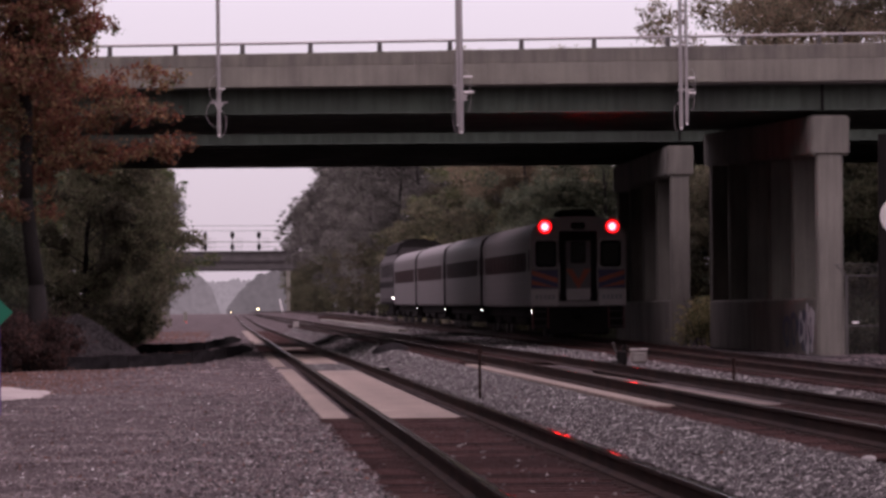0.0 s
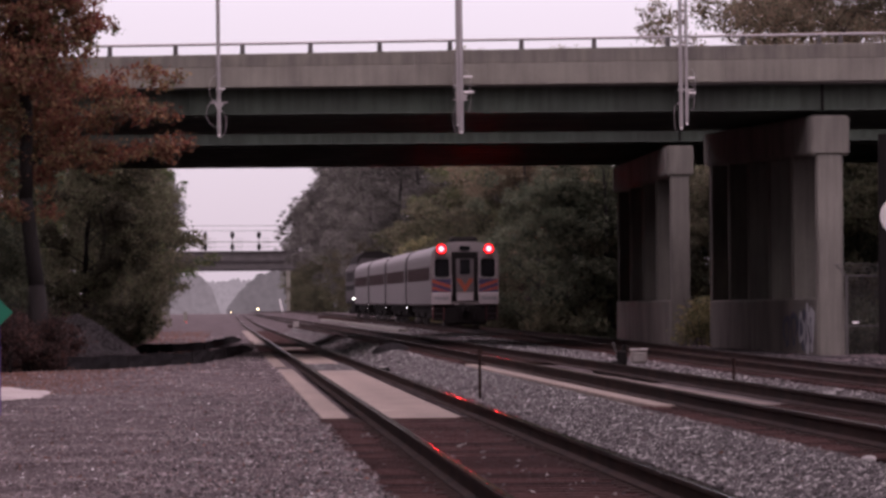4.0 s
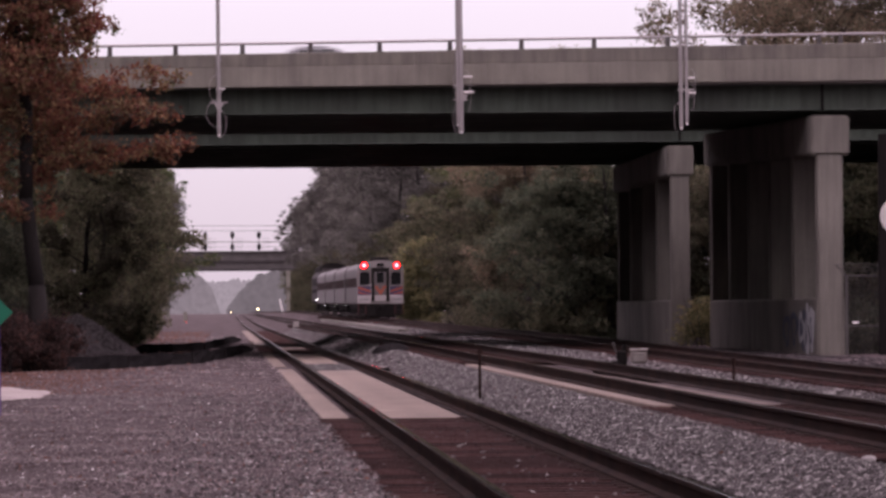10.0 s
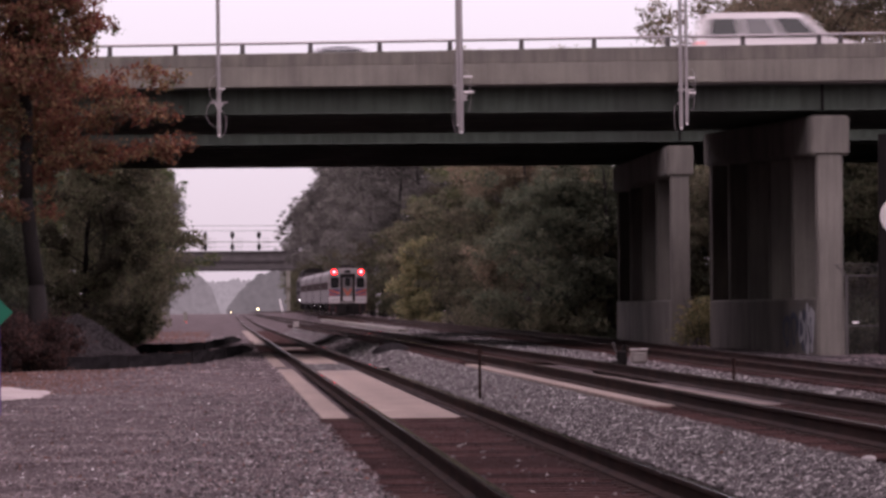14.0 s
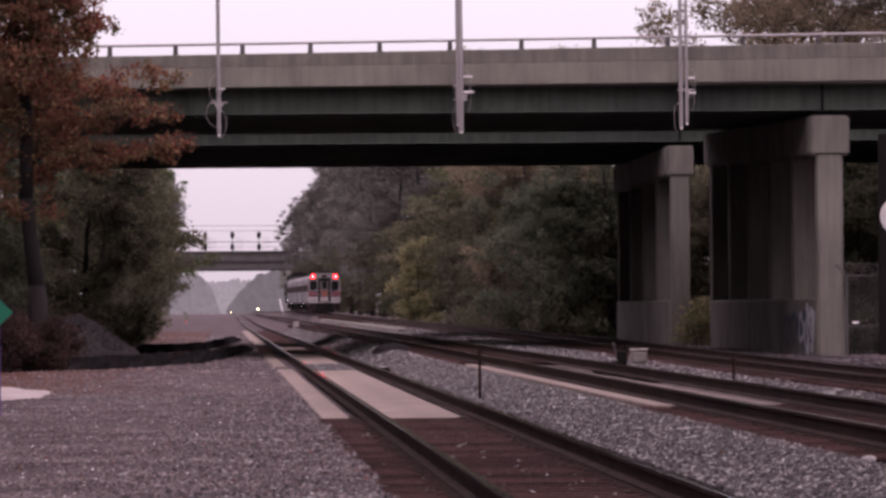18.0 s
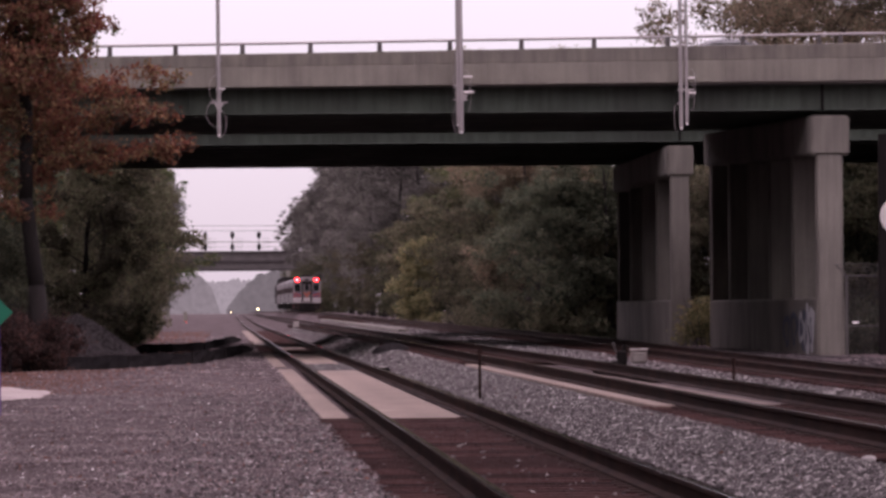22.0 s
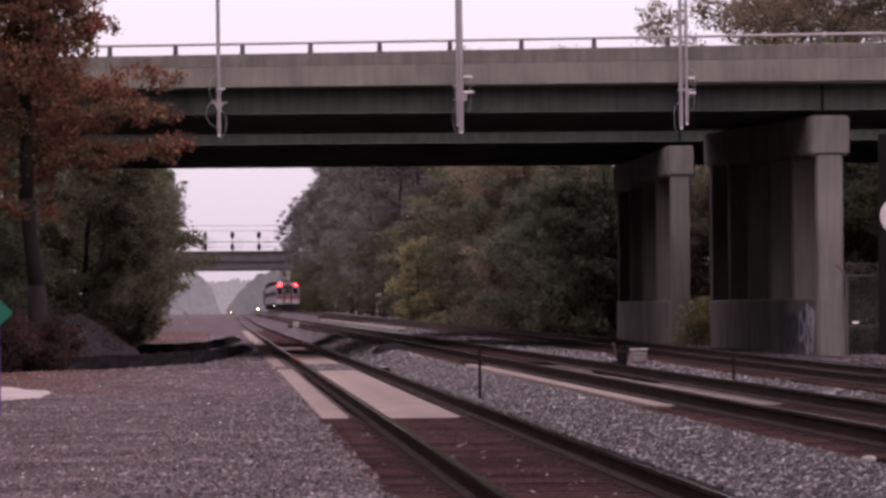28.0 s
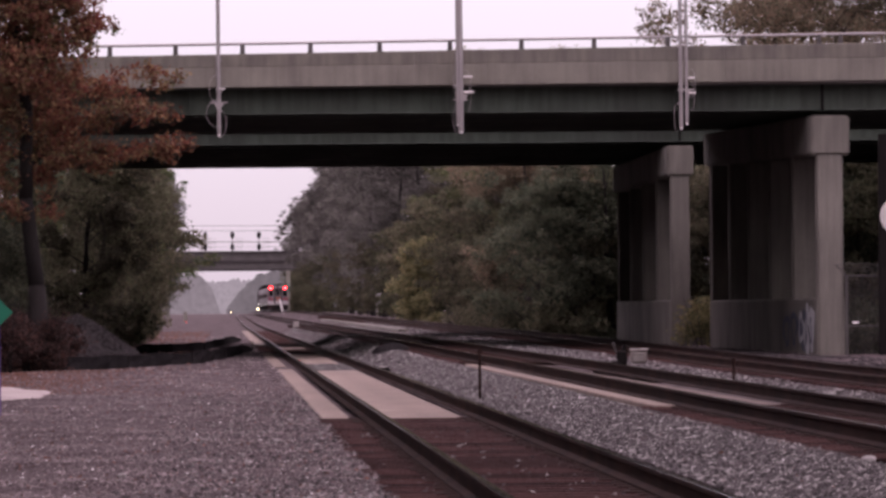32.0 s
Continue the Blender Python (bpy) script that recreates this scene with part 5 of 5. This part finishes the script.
        w = bmesh.new()
        for sx in (-0.72, 0.72):
            tube(w, (sx - 0.06, y + dy, 0.46), (sx + 0.06, y + dy, 0.46), 0.46, seg=24)
        tube(w, (-0.8, y + dy, 0.46), (0.8, y + dy, 0.46), 0.08, seg=8)
        part("wheelset", w, "steel_dark", b)


def coach(cab):
    th = empty("cab_car" if cab else "passenger_coach",
               label="stainless passenger car with a white cab end and lit red markers" if cab else "stainless passenger coach with a dark window band",
               category="railway car", group="" if cab else "coaches of the train")
    y0, y1 = -12.75, 12.75
    part("body", extrude_profile(car_profile(3.14, 1.02, 3.25, 4.02), y0, y1), "carbody", th)
    part("underframe", one_box((0, 0, 0.86), (2.6, 24.6, 0.42), 0.05), "black", th, "dark equipment boxes below the floor")
    for yy, ln, w, zz in ((-5.2, 3.2, 2.5, 0.42), (-1.2, 3.6, 2.3, 0.36), (2.6, 2.6, 2.5, 0.4), (5.6, 2.2, 2.4, 0.46)):
        part("equipment_box", one_box((0, yy, (zz + 0.9) / 2), (w, ln, 0.9 - zz), 0.05), "black", th, "dark equipment box below the floor")
    for s in (-1, 1):
        part("window_band", one_box((s * 1.574, 0.2, 2.56), (0.012, 20.6, 0.66)), "coach_glass", th, "dark band round the windows")
        for i in range(11):
            part("window", one_box((s * 1.583, -9.7 + 1.98 * i, 2.58), (0.014, 1.75, 0.56), 0.004), "coach_glass", th)
        for yy in (-11.95, 11.95):
            d = part("door", one_box((s * 1.574, yy, 2.22), (0.016, 1.1, 2.2)), "carbody", th, "stainless side door with a small window")
            part("door_window", one_box((s * 1.584, yy, 2.6), (0.012, 0.5, 0.7)), "coach_glass", d)
        for z in (1.35, 1.6, 1.85, 3.05):
            part("flute", one_box((s * 1.572, 0.0, z), (0.02, 22.4, 0.04)), "carbody", th)
    for yy in ((12.9,) if cab else (-12.9, 12.9)):
        part("diaphragm", one_box((0, yy, 2.3), (1.5, 0.36, 2.6), 0.06), "black", th, "black gangway bellows")
    # black end bands stand in for the shaded gap between coaches
    for yy in ((12.5,) if cab else (-12.5, 12.5)):
        part("end_frame", extrude_profile(car_profile(3.17, 1.0, 3.26, 4.03), yy - 0.27, yy + 0.27), "black", th, "black end band painting in the shaded gap between coaches")
    for yy in (-9.2, 9.2):
        bogie(th, yy)
    bm = bmesh.new()
    bmesh.ops.create_uvsphere(bm, u_segments=14, v_segments=8, radius=0.042, matrix=pose(-1.5, -12.2, 0.86))
    part("step_lamp", bm, "white_glow", th, "small lit lamp by the steps")
    part("step", one_box((-1.35, -11.9, 0.75), (0.35, 0.8, 0.5), 0.03), "black", th)
    if cab:
        face(th, y0)
    return th


def face(th, y):
    """The cab end: door, windows, stripes, markers."""
    part("end_wall", extrude_profile(car_profile(3.24, 1.06, 3.3, 4.08), y - 0.12, y - 0.02), "face", th, "white painted end wall")
    f = y - 0.135
    d = part("end_door", one_box((0.0, f, 2.40), (1.28, 0.05, 2.36), 0.03), "black", th, "dark recessed end door")
    part("door_leaf", one_box((0.0, f - 0.035, 2.3), (0.84, 0.03, 1.9), 0.02), "carbody", d, "grey door leaf")
    part("door_window", one_box((0.0, f - 0.055, 2.86), (0.5, 0.02, 0.72), 0.03), "glass_dark", d)
    part("door_foot_panel", one_box((0.0, f - 0.055, 1.44), (0.80, 0.02, 0.40), 0.02), "panel", d, "pale panel at the door's foot")
    for s in (-1, 1):
        w = part("cab_window", one_box((s * 1.09, f, 2.81), (0.70, 0.04, 0.88), 0.08), "glass_dark", th)
        part("window_frame", one_box((s * 1.09, f + 0.018, 2.81), (0.82, 0.03, 1.0), 0.09), "panel", w)
        part("corner_panel", one_box((s * 1.13, f - 0.05, 1.34), (0.94, 0.14, 0.58), 0.04), "panel", th, "white lower corner panel")
        for k in range(5):
            part("lettering_bar", one_box((s * 1.13 - 0.28 + 0.14 * k, f - 0.126, 1.36), (0.09, 0.01, 0.16)), "car_grey", th, "unreadable grey lettering")
        bl = bmesh.new()
        flat(bl, [(s * 1.58, f - 0.008, 2.28), (s * 0.68, f - 0.008, 2.28), (s * 0.68, f - 0.008, 1.66), (s * 1.58, f - 0.008, 1.66)], 0.02)
        part("blue_stripe", bl, "blue", th, "dark purple-blue panel below the cab window")
        for dz in (0.0, -0.33):
            ob = bmesh.new()
            flat(ob, [(s * 1.57, f - 0.012, 2.27 + dz), (s * 0.69, f - 0.012, 1.99 + dz * 0.98), (s * 0.69, f - 0.012, max(1.67, 1.83 + dz)), (s * 1.57, f - 0.012, 2.11 + dz)], 0.02)
            part("orange_stripe", ob, "orange", th, "slanting orange stripe below the cab window")
        # red marker lamp; the barrel is added to keep its red off the overpass
        c = Vector((s * 1.135, 0, 3.72))
        h = part("marker_lamp", ring(c, 0.17, 0.245, f + 0.05, f - 0.30), "black", th, "lit red marker lamp in a round barrel added to limit its spill")
        # lens rings glow less towards the rim, imitating a soft halo
        for q0, q1, dy, lens in ((0.10, 0.145, -0.30, "red_inner"), (0.145, 0.19, -0.306, "red_glow"), (0.19, 0.243, -0.312, "red_rim")):
            part("marker_lens", ring(c, q0, q1, f + dy, f + dy - 0.012), lens, h, "red lens ring, its glow graded to imitate the lamp's halo")
        co = bmesh.new()
        tube(co, c + Vector((0, f - 0.03, 0)), c + Vector((0, f - 0.05, 0)), 0.115, seg=20)
        part("marker_core", co, "red_core", h, "bright lamp centre")
        part("grab_rail", tube(bmesh.new(), (s * 0.64, f - 0.1, 1.5), (s * 0.64, f - 0.1, 2.5), 0.018, seg=6), "galv", th)
    ch = bmesh.new()
    flat(ch, [(-0.42, f - 0.065, 2.3), (-0.2, f - 0.065, 2.3), (0.0, f - 0.065, 1.95), (0.2, f - 0.065, 2.3), (0.42, f - 0.065, 2.3), (0.0, f - 0.065, 1.62)], 0.01)
    part("chevron", ch, "orange", th, "orange chevron on the door")
    part("sign_box", one_box((0, f, 3.76), (0.5, 0.04, 0.22), 0.05), "glass_dark", th, "dark destination sign window")
    part("roof_blower", one_box((0, y + 1.0, 4.16), (1.3, 1.8, 0.3), 0.12), "black", th, "dark rounded roof unit")
    part("pilot", one_box((0, f + 0.14, 0.55), (2.1, 0.3, 0.9), 0.08), "black", th, "dark pilot beam under the cab end")
    for s in (-1, 1):
        cs = part("corner_steps", one_box((s * 1.28, f + 0.25, 0.66), (0.5, 0.36, 0.74), 0.03), "black", th, "dark corner steps under the cab end")
        for k in range(3):
            part("tread", one_box((s * 1.28, f + 0.06, 0.38 + 0.25 * k), (0.46, 0.06, 0.04), 0.01), "loco_grey", cs, "grey step tread")
        for dx in (-0.26, 0.26):
            part("side_plate", one_box((s * 1.28 + dx, f + 0.1, 0.66), (0.05, 0.16, 0.74), 0.01), "red_paint", cs, "red step side plate")
    part("coupler", one_box((0, f - 0.3, 0.85), (0.3, 0.7, 0.3), 0.06), "black", th)
    for s in (-0.5, 0.5):
        part("air_hose", tube(bmesh.new(), (s, f - 0.1, 0.8), (s * 0.8, f - 0.25, 0.35), 0.04, seg=6), "black", th)


def ring(c, r0, r1, ya, yb, n=24):
    """A short barrel with an open bore along y."""
    bm = bmesh.new()
    rows = []
    for r, y in ((r0, ya), (r1, ya), (r1, yb), (r0, yb)):
        rows.append([bm.verts.new((c.x + r * math.cos(6.28319 * i / n), y, c.z + r * math.sin(6.28319 * i / n))) for i in range(n)])
    for k in range(4):
        for i in range(n):
            bm.faces.new((rows[k][i], rows[k][(i + 1) % n], rows[(k + 1) % 4][(i + 1) % n], rows[(k + 1) % 4][i]))
    bmesh.ops.recalc_face_normals(bm, faces=bm.faces)
    return bm


def loco():
    th = empty("locomotive", label="grey diesel locomotive with a tall dark roof at the train's head", category="locomotive")
    part("body", extrude_profile([(-1.5, 1.2), (1.5, 1.2), (1.55, 1.4), (1.55, 3.5), (1.05, 4.3), (-1.05, 4.3), (-1.55, 3.5), (-1.55, 1.4)], -9.4, 9.4), "loco_grey", th)
    part("roof", extrude_profile([(-1.35, 4.0), (1.35, 4.0), (1.2, 4.5), (0.8, 4.72), (-0.8, 4.72), (-1.2, 4.5)], -9.0, 6.5), "black", th, "dark sooty roof")
    for i in range(3):
        part("roof_fan", tube(bmesh.new(), (0, -6 + 3 * i, 4.7), (0, -6 + 3 * i, 4.85), 0.6, seg=20), "black", th)
    for s in (-1, 1):
        part("stripe", one_box((s * 1.556, 0, 2.2), (0.012, 18.6, 0.35)), "black", th, "dark stripe along the side")
        for i in range(5):
            part("side_grille", one_box((s * 1.556, -7 + 3.2 * i, 3.0), (0.016, 1.8, 0.7)), "black", th)
    part("fuel_tank", one_box((0, 0, 0.75), (2.6, 5.5, 0.8), 0.1), "black", th)
    part("frame", one_box((0, 0, 1.15), (3.0, 19.0, 0.2), 0.03), "black", th)
    for y in (-6.4, 6.4):
        bogie(th, y)
    bm = bmesh.new()
    bmesh.ops.create_uvsphere(bm, u_segments=14, v_segments=8, radius=0.045, matrix=pose(-1.58, -9.2, 1.4))
    part("step_lamp", bm, "white_glow", th, "small lit lamp at the corner")
    return th


# ---- road vehicles ----
def wheels(th, xs, y, r):
    for x in xs:
        for s in (-1, 1):
            w = part("wheel", tube(bmesh.new(), (x, s * y - 0.1, r), (x, s * y + 0.1, r), r, seg=20), "black", th)
            part("rim", tube(bmesh.new(), (x, s * y - 0.105, r), (x, s * y + 0.105, r), r * 0.6, seg=14), "silver", w)


def vehicle(kind, paint, label, lit=False):
    """Drives along +x; lower body, cabin with glass, lamps, wheels."""
    th = empty("van" if kind == "van" else "car", label=label, category="van" if kind == "van" else "car", group="cars on the overpass")
    if kind == "van":
        body = [(-2.45, 0.35), (2.4, 0.35), (2.48, 0.75), (2.35, 1.0), (1.5, 1.12), (0.75, 1.85), (0.4, 1.93), (-2.25, 1.93), (-2.42, 1.75), (-2.5, 0.8)]
        glass = [(1.28, 1.17), (0.72, 1.74), (-2.2, 1.74), (-2.3, 1.17)]
        xs, wd = (-1.5, 1.5), 0.98
    else:
        body = [(-2.3, 0.32), (2.25, 0.32), (2.34, 0.62), (2.2, 0.84), (1.2, 1.03), (0.4, 1.48), (-0.2, 1.58), (-0.95, 1.54), (-1.75, 1.14), (-2.28, 1.08), (-2.38, 0.7)]
        glass = [(1.0, 1.07), (0.34, 1.45), (-0.2, 1.51), (-0.92, 1.47), (-1.55, 1.13)]
        xs, wd = (-1.4, 1.38), 0.9
    bm = bmesh.new()
    a = [bm.verts.new((x, -wd * (1.0 if z < 1.15 else 0.82), z)) for x, z in body]
    b = [bm.verts.new((x, wd * (1.0 if z < 1.15 else 0.82), z)) for x, z in body]
    n = len(body)
    bm.faces.new(a)
    bm.faces.new(b[::-1])
    for i in range(n):
        bm.faces.new((a[i], b[i], b[(i + 1) % n], a[(i + 1) % n]))
    bmesh.ops.recalc_face_normals(bm, faces=bm.faces)
    bmesh.ops.bevel(bm, geom=bm.edges[:], offset=0.05, segments=2, affect="EDGES")
    part("body", bm, paint, th, smooth=False)
    k = 3 if kind == "van" else 2
    for s in (-1, 1):
        x0, x1 = glass[-1][0], glass[0][0]
        for i in range(k):
            u0, u1 = i / k + 0.02, (i + 1) / k - 0.02
            lo = [(x0 + (x1 - x0) * u, glass[0][1]) for u in (u0, u1)]
            tx0, tx1 = (glass[2][0], glass[1][0]) if kind == "van" else (glass[3][0], glass[1][0])
            hi = [(tx0 + (tx1 - tx0) * u, glass[1][1]) for u in (u1, u0)]
            g = bmesh.new()
            yy = s * (wd * 0.93 if kind == "van" else wd * 0.95)
            pts = [(x, yy * (1.0 if z < 1.2 else 0.91), z) for x, z in lo + hi]
            flat(g, pts, 0.02 * s)
            # the van's middle pane has sky light painted in as paler glass
            part("side_window", g, "pale_glass" if kind == "van" and i == 1 else "glass_dark", th)
        part("tail_lamp", one_box((-2.3 if kind != "van" else -2.42, s * wd * 0.86, 0.95), (0.14, 0.16, 0.22), 0.02), "tail_glow", th, "lit red tail lamp")
        part("headlamp", one_box((2.18, s * wd * 0.75, 0.72), (0.14, 0.3, 0.14), 0.02), "warm_glow" if lit else "white", th, "lit warm headlamp" if lit else "")
    part("bumper", one_box((-2.33, 0, 0.5), (0.2, wd * 1.8, 0.25), 0.05), "black", th)
    wheels(th, xs, wd - 0.1, 0.32)
    return th


cab_car = coach(True)
coach_1 = coach(False)
coach_2 = copy_thing(coach_1, Matrix())
coach_3 = copy_thing(coach_1, Matrix())
head_loco = loco()

# lanes behind the near parapet, on the tilted deck
LANE = 134.7


def deck_z(y):
    return 8.336 + 0.022 * (y - 132)


VAN = vehicle("van", "white", "white passenger van driving over the overpass")
CARS = [  # thing, seconds at which it passes x = 0, metres a second
    (VAN, 13.56, 23.4),
    (vehicle("car", "silver", "silver sedan with lit headlamps driving over the overpass", True), 17.04, 21.2),
    (vehicle("car", "silver", "silver saloon driving fast over the overpass"), 18.575, 29.6),
    (vehicle("car", "car_dark", "low dark car driving over the overpass"), 11.63, 28.7),
    (vehicle("car", "car_grey", "low grey car driving over the overpass"), 14.125, 22.8),
    (vehicle("car", "car_dark", "dark car with lit tail lamps on the overpass"), 16.0, 24.5),
    (vehicle("car", "car_grey", "bluish grey car driving over the overpass"), 19.965, 22.3),
    (vehicle("car", "car_grey", "grey car driving over the overpass"), 21.557, 22.4),
    (vehicle("car", "silver", "pale silver car with lit tail lamps on the overpass"), 24.38, 26.3),
    (vehicle("car", "silver", "silver car with lit tail lamps on the overpass"), 26.97, 24.5),
    (vehicle("car", "car_grey", "low grey car driving over the overpass"), 10.18, 23.5),
]
LOWER = {3: 9.5, 4: 13.5, 6: 14.5, 7: 11.0, 8: 7.0, 10: 13.0}  # those in the farther lane, metres behind the first


def train_s(t):
    """Metres along the track of the cab car's end."""
    return 147.9 + 15.454 * t + 0.0513 * t * t


def on_track(s):
    """The pose of a car whose middle is s metres along the outer track."""
    p = T(lat3(s), s, z3(s))
    q = T(lat3(s + 5), s + 5, z3(s + 5))
    d = q - p
    return Matrix.Translation(p) @ pose(0, 0, 0, math.degrees(math.atan2(d.z, d.y)), 0, math.degrees(math.atan2(-d.x, d.y)))


def motions():
    for thing, ahead in ((cab_car, 12.88), (coach_1, 38.9), (coach_2, 64.9), (coach_3, 90.9), (head_loco, 113.6)):
        walk(thing, [(float(t), on_track(train_s(t) + ahead)) for t in range(0, 33, 2)])
    for i, (thing, when, v) in enumerate(CARS):
        y = LANE + LOWER.get(i, 0.0)
        z = deck_z(y)
        rows = []
        for t in [0.0] + [when + x / v for x in (-60, -38, -15, 0, 15, 42, 64)] + [32.0]:
            x = (t - when) * v
            on = -38 <= x <= 42
            if not rows or t - rows[-1][0] > 0.05:
                rows.append((t, pose(x, y, z + 0.004 * (max(-38, min(42, x)) + 12), 0, -0.229 if on else 0, 0)))
        walk(thing, rows)


motions()
